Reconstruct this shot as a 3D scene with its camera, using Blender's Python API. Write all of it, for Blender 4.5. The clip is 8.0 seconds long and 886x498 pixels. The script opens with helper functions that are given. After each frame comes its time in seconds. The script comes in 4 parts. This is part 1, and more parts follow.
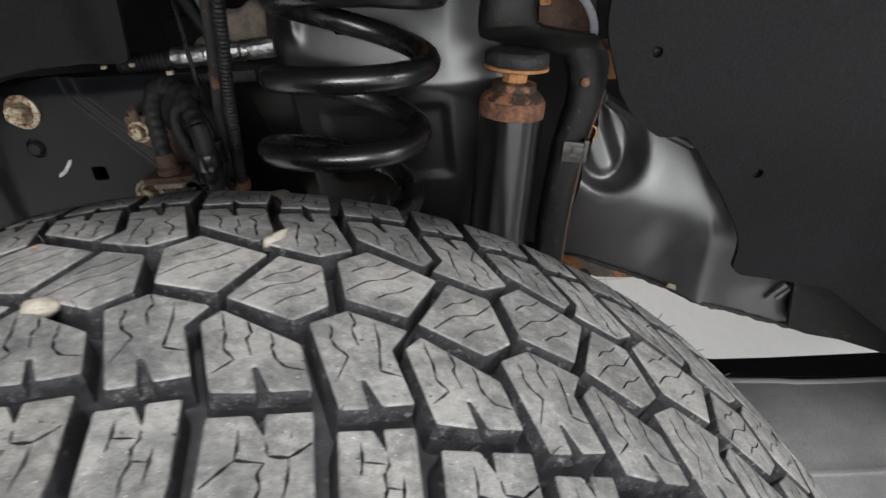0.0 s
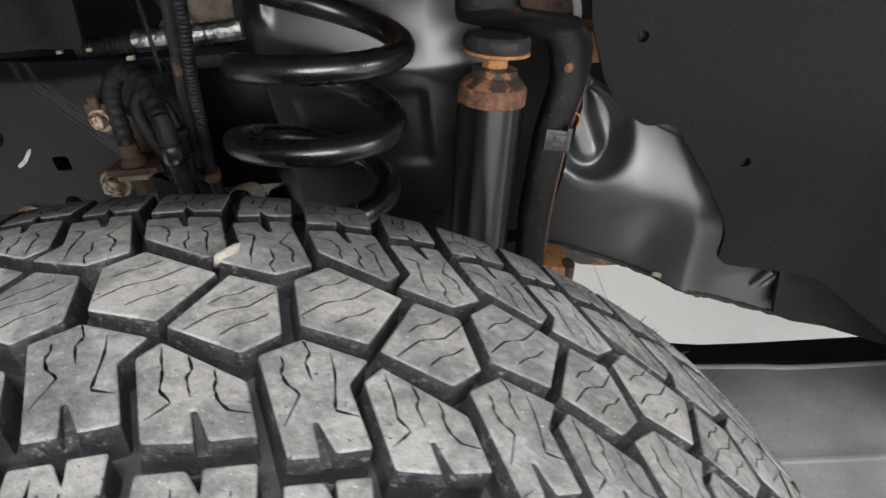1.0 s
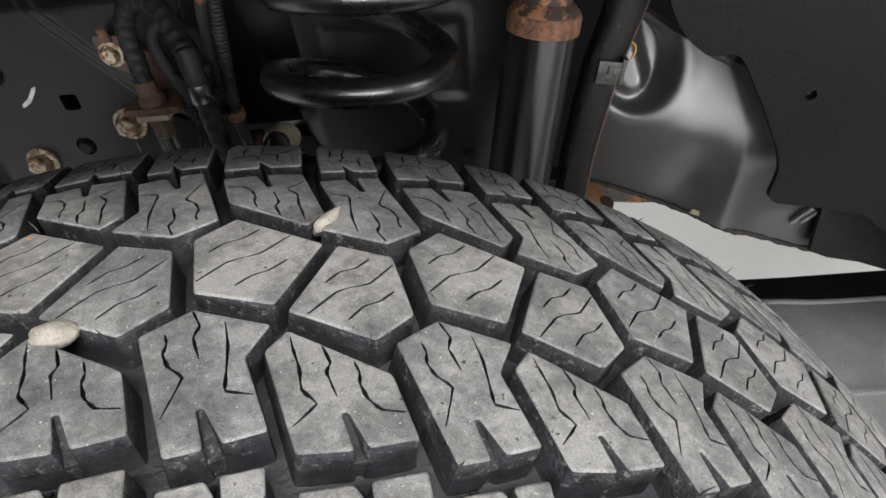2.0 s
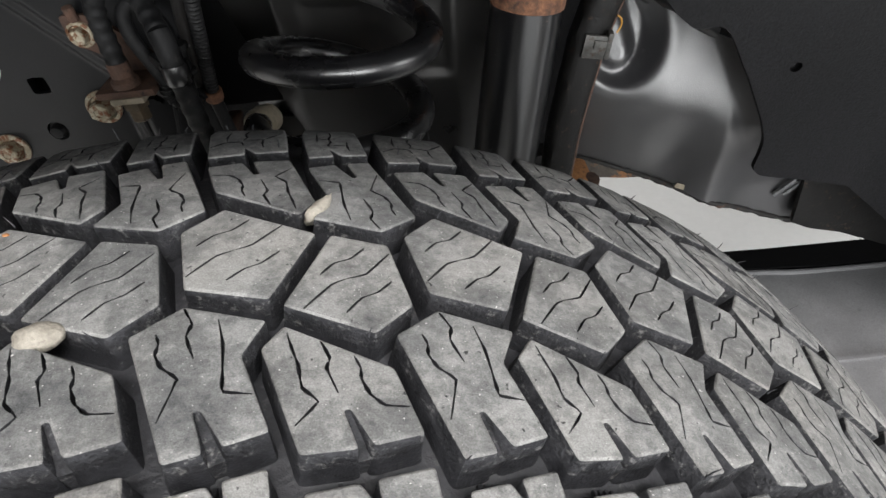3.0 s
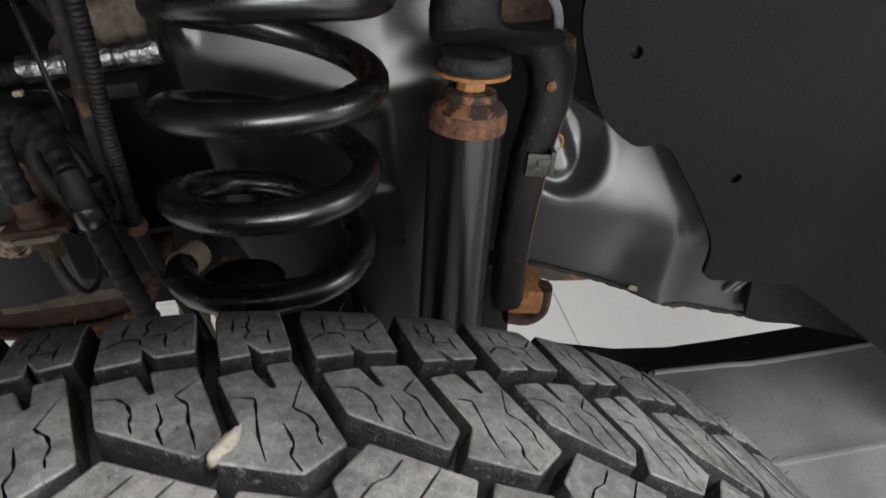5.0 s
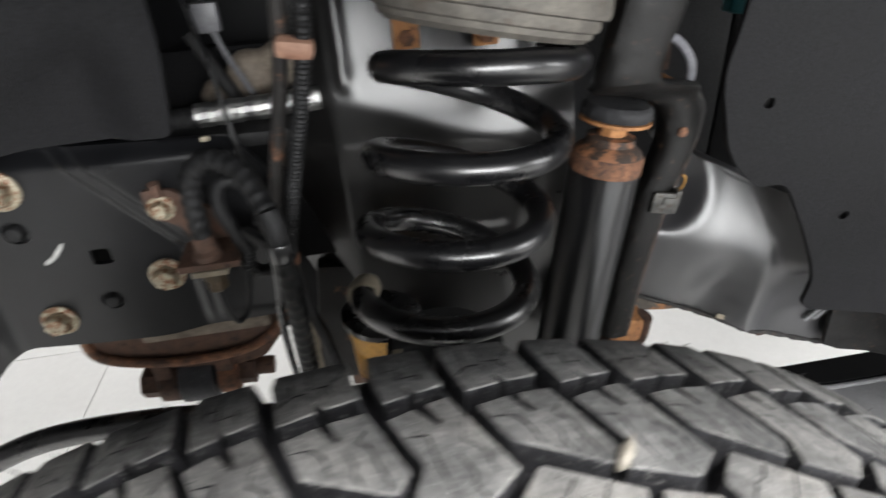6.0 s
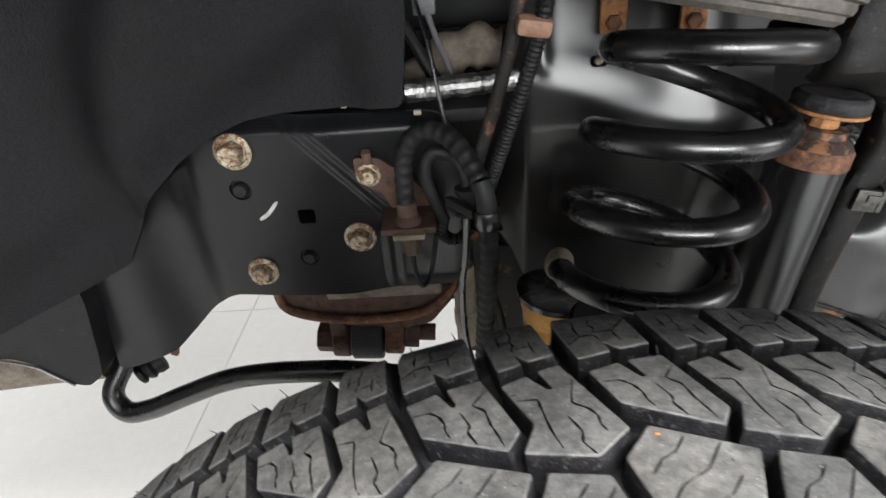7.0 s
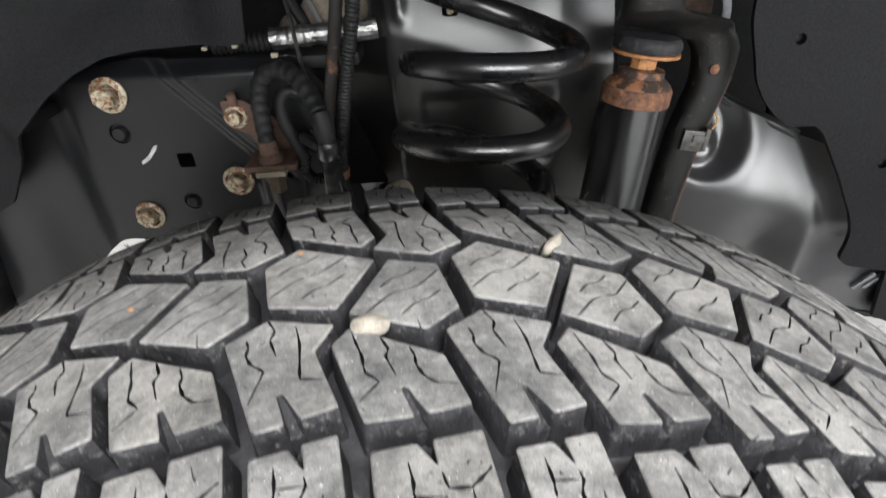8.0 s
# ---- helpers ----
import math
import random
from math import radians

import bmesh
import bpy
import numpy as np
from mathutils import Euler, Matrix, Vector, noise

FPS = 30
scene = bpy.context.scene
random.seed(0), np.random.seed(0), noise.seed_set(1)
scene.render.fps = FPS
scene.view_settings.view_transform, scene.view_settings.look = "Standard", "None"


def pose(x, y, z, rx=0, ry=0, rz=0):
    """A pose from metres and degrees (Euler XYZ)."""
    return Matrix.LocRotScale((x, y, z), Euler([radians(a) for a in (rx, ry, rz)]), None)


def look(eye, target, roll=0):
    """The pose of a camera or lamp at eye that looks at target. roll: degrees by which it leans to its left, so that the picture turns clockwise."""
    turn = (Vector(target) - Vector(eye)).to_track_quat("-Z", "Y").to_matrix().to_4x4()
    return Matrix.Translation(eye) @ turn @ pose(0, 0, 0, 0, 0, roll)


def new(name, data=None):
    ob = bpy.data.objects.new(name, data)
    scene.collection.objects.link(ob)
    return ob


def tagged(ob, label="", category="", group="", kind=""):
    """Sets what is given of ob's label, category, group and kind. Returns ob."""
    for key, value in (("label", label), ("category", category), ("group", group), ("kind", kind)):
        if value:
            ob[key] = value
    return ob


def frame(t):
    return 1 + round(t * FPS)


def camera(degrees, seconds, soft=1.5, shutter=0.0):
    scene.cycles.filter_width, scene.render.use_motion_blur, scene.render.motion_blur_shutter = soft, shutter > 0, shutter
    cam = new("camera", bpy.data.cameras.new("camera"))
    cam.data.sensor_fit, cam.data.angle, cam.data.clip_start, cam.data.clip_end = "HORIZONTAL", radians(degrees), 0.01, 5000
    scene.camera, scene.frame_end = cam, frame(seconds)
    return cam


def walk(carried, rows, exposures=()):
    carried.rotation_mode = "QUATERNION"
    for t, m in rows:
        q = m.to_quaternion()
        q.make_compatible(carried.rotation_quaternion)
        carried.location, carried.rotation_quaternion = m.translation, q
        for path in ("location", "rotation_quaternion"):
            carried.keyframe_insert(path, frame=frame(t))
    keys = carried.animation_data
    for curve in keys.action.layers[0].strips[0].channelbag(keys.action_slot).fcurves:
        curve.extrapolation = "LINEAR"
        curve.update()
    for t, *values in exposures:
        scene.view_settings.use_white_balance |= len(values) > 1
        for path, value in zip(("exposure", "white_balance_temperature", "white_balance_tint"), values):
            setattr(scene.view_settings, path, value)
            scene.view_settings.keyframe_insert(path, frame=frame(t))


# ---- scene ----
cam = camera(75.0, 8.0, shutter=0.4)
PATH = [
    (0, (0.048, 0.069, 0.905), (-0.078, 1.801, -0.088), -5.5),
    (0.5, (0.067, 0.085, 0.894), (-0.033, 1.808, -0.118), -5.3),
    (1, (0.056, 0.092, 0.908), (-0.034, 1.782, -0.158), -5.4),
    (1.5, (0.013, 0.117, 0.904), (-0.084, 1.758, -0.236), -5.8),
    (1.7, (0.011, 0.117, 0.909), (-0.079, 1.715, -0.291), -5.9),
    (2.8, (0.003, 0.124, 0.909), (-0.021, 1.621, -0.417), -5.9),
    (3, (0.005, 0.124, 0.909), (-0.013, 1.615, -0.423), -6.0),
    (3.5, (0.009, 0.125, 0.911), (0.01, 1.608, -0.43), -5.8),
    (4, (0.011, 0.127, 0.917), (0.029, 1.606, -0.43), -5.7),
    (4.5, (0.024, 0.159, 0.914), (0.08, 1.673, -0.392), -5.5),
    (4.7, (0.021, 0.17, 0.915), (0.131, 1.759, -0.294), -5.1),
    (5.8, (-0.058, 0.173, 0.949), (0.161, 1.84, -0.135), -4.4),
    (6, (-0.104, 0.165, 0.952), (0.102, 1.846, -0.111), -4.2),
    (6.5, (-0.197, 0.152, 0.955), (-0.18, 1.848, -0.104), -4.7),
    (7, (-0.186, 0.144, 0.953), (-0.289, 1.843, -0.097), -5.3),
    (7.5, (-0.082, 0.108, 0.945), (-0.174, 1.811, -0.1), -5.0),
    (8, (-0.071, 0.086, 0.915), (-0.14, 1.783, -0.141), -4.6),
]
EXPOSURES = [(0, -0.22), (0.5, 0.05), (1, -0.03), (1.5, -0.17), (3, -0.08), (3.5, -0.14), (4, -0.19), (4.5, -0.42), (4.7, -0.42), (5.8, 0.38), (6, 0.45), (6.5, 0.45), (7, 0.3), (7.5, 0.4), (8, 0.33)]
walk(cam, [(t, look(eye, target, roll)) for t, eye, target, roll in PATH], EXPOSURES)

# ---------------------------------------------------------------- world and lights
FLOOR_Z = 0.003
world = bpy.data.worlds.new("room_air")
scene.world = world
world.use_nodes = True
world.node_tree.nodes["Background"].inputs["Color"].default_value = (0.9, 0.95, 1.0, 1)
world.node_tree.nodes["Background"].inputs["Strength"].default_value = 0.02


def ceiling_lamp(x, y, z, sx, sy, watts):
    data = bpy.data.lights.new("ceiling_lamp", "AREA")
    data.shape, data.size, data.size_y, data.energy = "RECTANGLE", sx, sy, watts
    data.color = (1.0, 0.972, 0.942)
    ob = new("ceiling_lamp", data)
    ob.matrix_world = pose(x, y, z)
    tagged(ob, "long white ceiling lamp of the workshop", "lamp")
    return ob


for lx, ly, watts in ((0.7, -1.0, 155), (-2.2, 2.4, 40), (0.6, 3.8, 65)):
    ceiling_lamp(lx, ly, 2.95, 2.4, 0.5, watts)
# daylight in the wide workshop window and in the side window


def window_daylight(width, height, watts, m, label):
    data = bpy.data.lights.new("window_light", "AREA")
    data.shape, data.size, data.size_y, data.energy = "RECTANGLE", width, height, watts
    data.color = (0.97, 0.98, 0.985)
    ob = new("window_light", data)
    ob.matrix_world = m
    tagged(ob, label, "daylight")


window_daylight(4.4, 1.1, 270, pose(1.1, -4.05, 1.75, 90, 0, 0), "daylight in the wide workshop window")
window_daylight(3.6, 1.5, 190, pose(6.05, -0.9, 1.75, 90, 0, 90), "daylight in the side workshop window")


# ---------------------------------------------------------------- materials
def node_material(name):
    m = bpy.data.materials.new(name)
    m.use_nodes = True
    nt = m.node_tree
    return m, nt, nt.nodes["Principled BSDF"]


def noise_node(nt, scale, detail=4.0, rough=0.55, per_object=False):
    co = nt.nodes.new("ShaderNodeTexCoord")
    n = nt.nodes.new("ShaderNodeTexNoise")
    n.inputs["Scale"].default_value = scale
    n.inputs["Detail"].default_value = detail
    n.inputs["Roughness"].default_value = rough
    if per_object:
        info = nt.nodes.new("ShaderNodeObjectInfo")
        mul = nt.nodes.new("ShaderNodeMath")
        mul.operation, mul.inputs[1].default_value = "MULTIPLY", 7.0
        nt.links.new(info.outputs["Random"], mul.inputs[0])
        add = nt.nodes.new("ShaderNodeVectorMath")
        nt.links.new(co.outputs["Object"], add.inputs[0])
        nt.links.new(mul.outputs[0], add.inputs[1])
        nt.links.new(add.outputs[0], n.inputs["Vector"])
    else:
        nt.links.new(co.outputs["Object"], n.inputs["Vector"])
    return n


def ramp_node(nt, src, stops):
    r = nt.nodes.new("ShaderNodeValToRGB")
    el = r.color_ramp.elements
    while len(el) < len(stops):
        el.new(0.5)
    for e, (p, c) in zip(el, stops):
        e.position, e.color = p, (*c, 1) if len(c) == 3 else c
    nt.links.new(src, r.inputs["Fac"])
    return r


def mix_node(nt, fac, a, b):
    m = nt.nodes.new("ShaderNodeMix")
    m.data_type = "RGBA"
    for sock, v in ((m.inputs[0], fac), (m.inputs[6], a), (m.inputs[7], b)):
        if isinstance(v, (int, float)):
            sock.default_value = v
        elif isinstance(v, tuple):
            sock.default_value = (*v, 1)
        else:
            nt.links.new(v, sock)
    return m.outputs[2]


def bump_node(nt, bsdf, heights, strength=0.3, distance=0.001):
    prev = None
    for h, s in heights:
        b = nt.nodes.new("ShaderNodeBump")
        b.inputs["Strength"].default_value = s * strength
        b.inputs["Distance"].default_value = distance
        nt.links.new(h, b.inputs["Height"])
        if prev:
            nt.links.new(prev.outputs[0], b.inputs["Normal"])
        prev = b
    nt.links.new(prev.outputs[0], bsdf.inputs["Normal"])


def surface(name, low, high, rough=(0.4, 0.6), metal=0.0, scale=30.0, fine=400.0, bump=0.2, spots=None, spot_at=(0.62, 0.7), spot_scale=60.0, per_object=False, distance=0.001, spec=0.5, grain_by=0.2):
    """A painted, moulded or rusty surface: two scales of tone, grain, and spots of a second tone."""
    m, nt, b = node_material(name)
    big = noise_node(nt, scale, 5.0, 0.6, per_object)
    small = noise_node(nt, fine, 3.0, 0.6, per_object)
    tone = ramp_node(nt, big.outputs["Fac"], ((0.3, low), (0.7, high)))
    grain = ramp_node(nt, small.outputs["Fac"], ((0.3, (1 - grain_by,) * 3), (0.7, (1 + 0.75 * grain_by,) * 3)))
    mul = nt.nodes.new("ShaderNodeMix")
    mul.data_type, mul.blend_type = "RGBA", "MULTIPLY"
    mul.inputs[0].default_value = 1.0
    nt.links.new(tone.outputs[0], mul.inputs[6])
    nt.links.new(grain.outputs[0], mul.inputs[7])
    col = mul.outputs[2]
    if spots:
        sp = noise_node(nt, spot_scale, 6.0, 0.7, per_object)
        mask = ramp_node(nt, sp.outputs["Fac"], ((spot_at[0], (0, 0, 0)), (spot_at[1], (1, 1, 1))))
        col = mix_node(nt, mask.outputs[0], col, spots)
    nt.links.new(col, b.inputs["Base Color"])
    rr = ramp_node(nt, big.outputs["Fac"], ((0.3, (rough[0],) * 3), (0.7, (rough[1],) * 3)))
    nt.links.new(rr.outputs[0], b.inputs["Roughness"])
    b.inputs["Metallic"].default_value = metal
    b.inputs["Specular IOR Level"].default_value = spec
    bump_node(nt, b, ((small.outputs["Fac"], 1.0), (big.outputs["Fac"], 0.6)), bump, distance)
    return m


def tread_rubber(name, low, high, dust):
    """Worn dusty rubber: broad stains, finer blotches, scuffs along the block, pale dust specks and dark pits."""
    m, nt, b = node_material(name)
    broad = noise_node(nt, 42, 5.0, 0.6, True)
    mid = noise_node(nt, 260, 7.0, 0.75, True)
    fine = noise_node(nt, 2300, 3.0, 0.65, True)
    warm = noise_node(nt, 17, 3.0, 0.5, True)
    co = mid.inputs["Vector"].links[0].from_socket
    stretch = nt.nodes.new("ShaderNodeMapping")
    stretch.inputs["Rotation"].default_value = (0.2, 0.1, 0.7)
    stretch.inputs["Scale"].default_value = (240, 420, 300)
    nt.links.new(co, stretch.inputs["Vector"])
    scuff = nt.nodes.new("ShaderNodeTexNoise")
    scuff.inputs["Scale"].default_value = 1.0
    scuff.inputs["Detail"].default_value = 3.0
    nt.links.new(stretch.outputs[0], scuff.inputs["Vector"])
    add = nt.nodes.new("ShaderNodeMath")
    add.operation = "MULTIPLY_ADD"
    nt.links.new(mid.outputs["Fac"], add.inputs[0])
    add.inputs[1].default_value = 0.75
    nt.links.new(broad.outputs["Fac"], add.inputs[2])
    tone = ramp_node(nt, add.outputs[0], ((0.64, low), (0.87, tuple(0.5 * (x + y) for x, y in zip(low, high))), (1.12, high)))
    tint = ramp_node(nt, warm.outputs["Fac"], ((0.45, (1, 1, 1)), (0.72, (1.025, 1.0, 0.97))))
    grain = ramp_node(nt, fine.outputs["Fac"], ((0.3, (0.70,) * 3), (0.7, (1.24,) * 3)))
    rub = ramp_node(nt, scuff.outputs["Fac"], ((0.34, (0.90,) * 3), (0.5, (1, 1, 1)), (0.68, (1.10,) * 3)))
    col = tone.outputs[0]
    info = nt.nodes.new("ShaderNodeObjectInfo")
    block_tone = ramp_node(nt, info.outputs["Random"], ((0.0, (0.94,) * 3), (1.0, (1.05, 1.047, 1.04))))
    for layer in (tint, grain, rub, block_tone):
        mul = nt.nodes.new("ShaderNodeMix")
        mul.data_type, mul.blend_type = "RGBA", "MULTIPLY"
        mul.inputs[0].default_value = 1.0
        nt.links.new(col, mul.inputs[6])
        nt.links.new(layer.outputs[0], mul.inputs[7])
        col = mul.outputs[2]
    pits = noise_node(nt, 420, 2.0, 0.5, True)
    hollow = ramp_node(nt, pits.outputs["Fac"], ((0.24, (1, 1, 1)), (0.30, (0, 0, 0))))
    col = mix_node(nt, hollow.outputs[0], col, tuple(0.45 * x for x in low))
    speck = noise_node(nt, 1250, 1.0, 0.5, True)
    pale = ramp_node(nt, speck.outputs["Fac"], ((0.735, (0, 0, 0)), (0.77, (1, 1, 1))))
    col = mix_node(nt, pale.outputs[0], col, dust)
    nt.links.new(col, b.inputs["Base Color"])
    rr = ramp_node(nt, mid.outputs["Fac"], ((0.3, (0.75,) * 3), (0.7, (0.92,) * 3)))
    nt.links.new(rr.outputs[0], b.inputs["Roughness"])
    b.inputs["Specular IOR Level"].default_value = 0.16
    bump_node(nt, b, ((fine.outputs["Fac"], 0.7), (mid.outputs["Fac"], 1.0), (scuff.outputs["Fac"], 0.4)), 0.6, 0.001)
    return m


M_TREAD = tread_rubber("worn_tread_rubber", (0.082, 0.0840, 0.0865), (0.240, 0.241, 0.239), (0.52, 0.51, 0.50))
M_RIM = tread_rubber("worn_block_edge", (0.078, 0.079, 0.08), (0.265, 0.264, 0.26), (0.42, 0.41, 0.395))
# dust-free rubber, toned darker also for the shade in the grooves
M_RUBBER = surface("shaded_groove_rubber", (0.0100, 0.0104, 0.0122), (0.034, 0.0346, 0.0395), (0.55, 0.72), 0, 120, 700, 0.6, (0.14, 0.139, 0.138), (0.62, 0.78), 420, True, spec=0.3)
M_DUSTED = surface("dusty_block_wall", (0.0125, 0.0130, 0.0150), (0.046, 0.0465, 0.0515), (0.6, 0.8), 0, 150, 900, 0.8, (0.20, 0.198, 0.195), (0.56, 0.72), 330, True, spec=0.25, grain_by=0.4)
# the tyre body's tone includes the shade on the groove floors
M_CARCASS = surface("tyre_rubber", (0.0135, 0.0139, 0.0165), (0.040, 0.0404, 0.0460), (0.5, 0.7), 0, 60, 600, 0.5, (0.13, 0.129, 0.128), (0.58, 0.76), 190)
M_PAINT = surface("satin_black_paint", (0.0050, 0.0052, 0.0060), (0.0095, 0.0098, 0.0110), (0.27, 0.36), 0, 14, 500, 0.06, (0.04, 0.037, 0.034), (0.66, 0.78), 230, spec=0.36)
M_GLOSS = surface("gloss_black_paint", (0.0035, 0.0035, 0.0042), (0.008, 0.008, 0.0088), (0.22, 0.34), 0, 26, 400, 0.08, (0.06, 0.040, 0.028), (0.62, 0.74), 120, spec=0.95)
M_PANEL = surface("coated_sheet_steel", (0.0035, 0.0034, 0.0034), (0.0085, 0.0082, 0.0080), (0.27, 0.34), 0.0, 16, 300, 0.05, (0.025, 0.020, 0.016), (0.60, 0.8), 70, spec=0.74)
M_FENDER = surface("coated_fender_steel", (0.019, 0.019, 0.0205), (0.034, 0.034, 0.0365), (0.36, 0.45), 0.0, 16, 700, 0.22, (0.085, 0.083, 0.080), (0.66, 0.8), 300, spec=0.9)
M_FENDER.node_tree.nodes["Principled BSDF"].inputs["IOR"].default_value = 1.78
M_SHOCK = surface("drawn_tube_paint", (0.003, 0.003, 0.0035), (0.007, 0.007, 0.0078), (0.38, 0.43), 0, 30, 400, 0.06, (0.11, 0.095, 0.08), (0.66, 0.72), 330, spec=0.85)
shock_nodes = M_SHOCK.node_tree
tangent = shock_nodes.nodes.new("ShaderNodeTangent")
tangent.direction_type, tangent.axis = "RADIAL", "Z"
shock_bsdf = shock_nodes.nodes["Principled BSDF"]
shock_nodes.links.new(tangent.outputs[0], shock_bsdf.inputs["Tangent"])
shock_bsdf.inputs["Anisotropic"].default_value = 0.96
shock_bsdf.inputs["Anisotropic Rotation"].default_value = 0.25
M_CAST = surface("rough_cast_iron", (0.0022, 0.0021, 0.0020), (0.0085, 0.0080, 0.0076), (0.45, 0.65), 0, 70, 450, 0.35, (0.085, 0.052, 0.034), (0.60, 0.72), 130, spec=0.32)
M_CAP = surface("cracked_grey_rubber", (0.010, 0.010, 0.011), (0.036, 0.036, 0.039), (0.55, 0.75), 0, 120, 500, 0.6, (0.10, 0.095, 0.09), (0.62, 0.76), 160, spec=0.4)
M_CLAMP = surface("pinkish_rust", (0.20, 0.10, 0.065), (0.36, 0.22, 0.155), (0.6, 0.8), 0, 60, 400, 0.3)
M_SHOULDER = surface("flaking_paint_on_rust", (0.016, 0.012, 0.010), (0.05, 0.03, 0.02), (0.6, 0.85), 0, 60, 400, 0.5, (0.24, 0.105, 0.05), (0.50, 0.58), 70)
M_FLANGE = surface("rusting_grey_flange", (0.055, 0.048, 0.042), (0.14, 0.12, 0.10), (0.6, 0.8), 0, 60, 500, 0.4, (0.34, 0.155, 0.065), (0.50, 0.60), 55)
M_TEAL = surface("teal_plastic", (0.02, 0.14, 0.16), (0.04, 0.22, 0.24), (0.4, 0.5), 0, 40, 300, 0.1)
M_LINER = surface("moulded_black_plastic", (0.0050, 0.0051, 0.0059), (0.0102, 0.0102, 0.0116), (0.60, 0.74), 0, 11, 520, 0.6, (0.050, 0.049, 0.048), (0.67, 0.78), 300, spec=0.20, distance=0.001, grain_by=0.6)
M_RUST = surface("rusty_steel", (0.07, 0.03, 0.018), (0.29, 0.135, 0.07), (0.7, 0.9), 0, 110, 500, 0.7, (0.028, 0.02, 0.017), (0.47, 0.70), 70)
M_DARKRUST = surface("brown_rusted_casting", (0.044, 0.0245, 0.0170), (0.120, 0.066, 0.045), (0.7, 0.9), 0, 60, 500, 0.5, (0.017, 0.012, 0.010), (0.54, 0.7), 90)
M_ORANGE = surface("orange_rust_primer", (0.26, 0.105, 0.035), (0.46, 0.22, 0.085), (0.6, 0.8), 0, 90, 500, 0.3, (0.10, 0.042, 0.024), (0.54, 0.68), 150)
M_BOLT = surface("yellowed_zinc", (0.26, 0.22, 0.15), (0.55, 0.50, 0.38), (0.42, 0.58), 0.2, 130, 500, 0.4, (0.17, 0.066, 0.026), (0.48, 0.56), 210, True)
M_HOSE = surface("ribbed_black_rubber", (0.0040, 0.0042, 0.0046), (0.0165, 0.0165, 0.0172), (0.5, 0.65), 0, 60, 500, 0.3, (0.05, 0.047, 0.043), (0.60, 0.78), 140, spec=0.27)
M_STEEL = surface("grey_plated_steel", (0.16, 0.165, 0.17), (0.30, 0.305, 0.31), (0.35, 0.5), 0.8, 90, 400, 0.15, (0.10, 0.075, 0.055), (0.56, 0.7), 150)
M_DULL = surface("dull_grey_steel", (0.05, 0.05, 0.048), (0.13, 0.128, 0.12), (0.4, 0.6), 0.4, 120, 500, 0.2, (0.05, 0.03, 0.02), (0.52, 0.66), 200)
M_OLIVE = surface("tarnished_plating", (0.042, 0.030, 0.017), (0.105, 0.078, 0.046), (0.45, 0.6), 0.2, 90, 500, 0.3, (0.05, 0.028, 0.016), (0.54, 0.68), 160)
M_FOIL = surface("crinkled_foil", (0.22, 0.22, 0.22), (0.58, 0.58, 0.57), (0.3, 0.5), 1.0, 90, 140, 0.55, None, distance=0.004, grain_by=0.2)
M_CREAM = surface("cream_plastic", (0.20, 0.17, 0.12), (0.34, 0.30, 0.23), (0.5, 0.6), 0, 30, 300, 0.15, (0.08, 0.055, 0.04), (0.55, 0.7), 60)
M_YELLOW = surface("yellow_plastic", (0.45, 0.22, 0.035), (0.60, 0.33, 0.07), (0.4, 0.55), 0, 40, 300, 0.15, (0.16, 0.08, 0.03), (0.58, 0.7), 90)
M_CREAM_DARK = surface("aged_grey_rubber", (0.07, 0.064, 0.056), (0.15, 0.137, 0.118), (0.6, 0.75), 0, 50, 400, 0.3, (0.06, 0.036, 0.024), (0.58, 0.7), 60)
M_DUSTY = surface("dusty_plastic", (0.07, 0.055, 0.04), (0.24, 0.20, 0.16), (0.7, 0.85), 0, 45, 300, 0.3, (0.05, 0.03, 0.02), (0.56, 0.7), 40)
M_RUSTYBLACK = surface("black_paint_over_rust", (0.007, 0.0065, 0.0065), (0.018, 0.0155, 0.014), (0.5, 0.8), 0, 40, 500, 0.5, (0.16, 0.075, 0.04), (0.57, 0.66), 45)
M_WIRE = surface("grey_cable_sheath", (0.09, 0.09, 0.097), (0.15, 0.15, 0.158), (0.35, 0.45), 0, 40, 300, 0.1)
M_STONE = surface("pale_pebble", (0.21, 0.19, 0.16), (0.34, 0.315, 0.27), (0.7, 0.9), 0, 200, 900, 0.6, (0.13, 0.11, 0.09), (0.58, 0.7), 240)
M_CHALK = surface("white_paint_mark", (0.30, 0.30, 0.29), (0.62, 0.62, 0.60), (0.7, 0.85), 0, 160, 900, 0.3)
M_BOARD = surface("grey_textured_plastic", (0.148, 0.148, 0.153), (0.222, 0.222, 0.228), (0.28, 0.45), 0, 12, 700, 0.35, (0.09, 0.09, 0.092), (0.6, 0.75), 40)
M_STRIP = surface("black_rubber_and_rail_shade", (0.0014, 0.0014, 0.0016), (0.004, 0.004, 0.0045), (0.6, 0.75), 0, 40, 500, 0.2, spec=0.12)
M_TUBE = surface("pale_tube_plastic", (0.30, 0.30, 0.33), (0.42, 0.42, 0.45), (0.35, 0.45), 0, 40, 300, 0.1)
M_WALL = surface("grey_wall_paint", (0.24, 0.24, 0.245), (0.29, 0.29, 0.295), (0.7, 0.8), 0, 2, 60, 0.02, grain_by=0.04)
M_TILE = surface("pale_floor_tile", (0.66, 0.66, 0.65), (0.70, 0.70, 0.69), (0.3, 0.42), 0, 1.5, 60, 0.01, grain_by=0.03)
M_GROUT = surface("grey_grout", (0.52, 0.52, 0.51), (0.60, 0.60, 0.59), (0.8, 0.9), 0, 20, 200, 0.2)


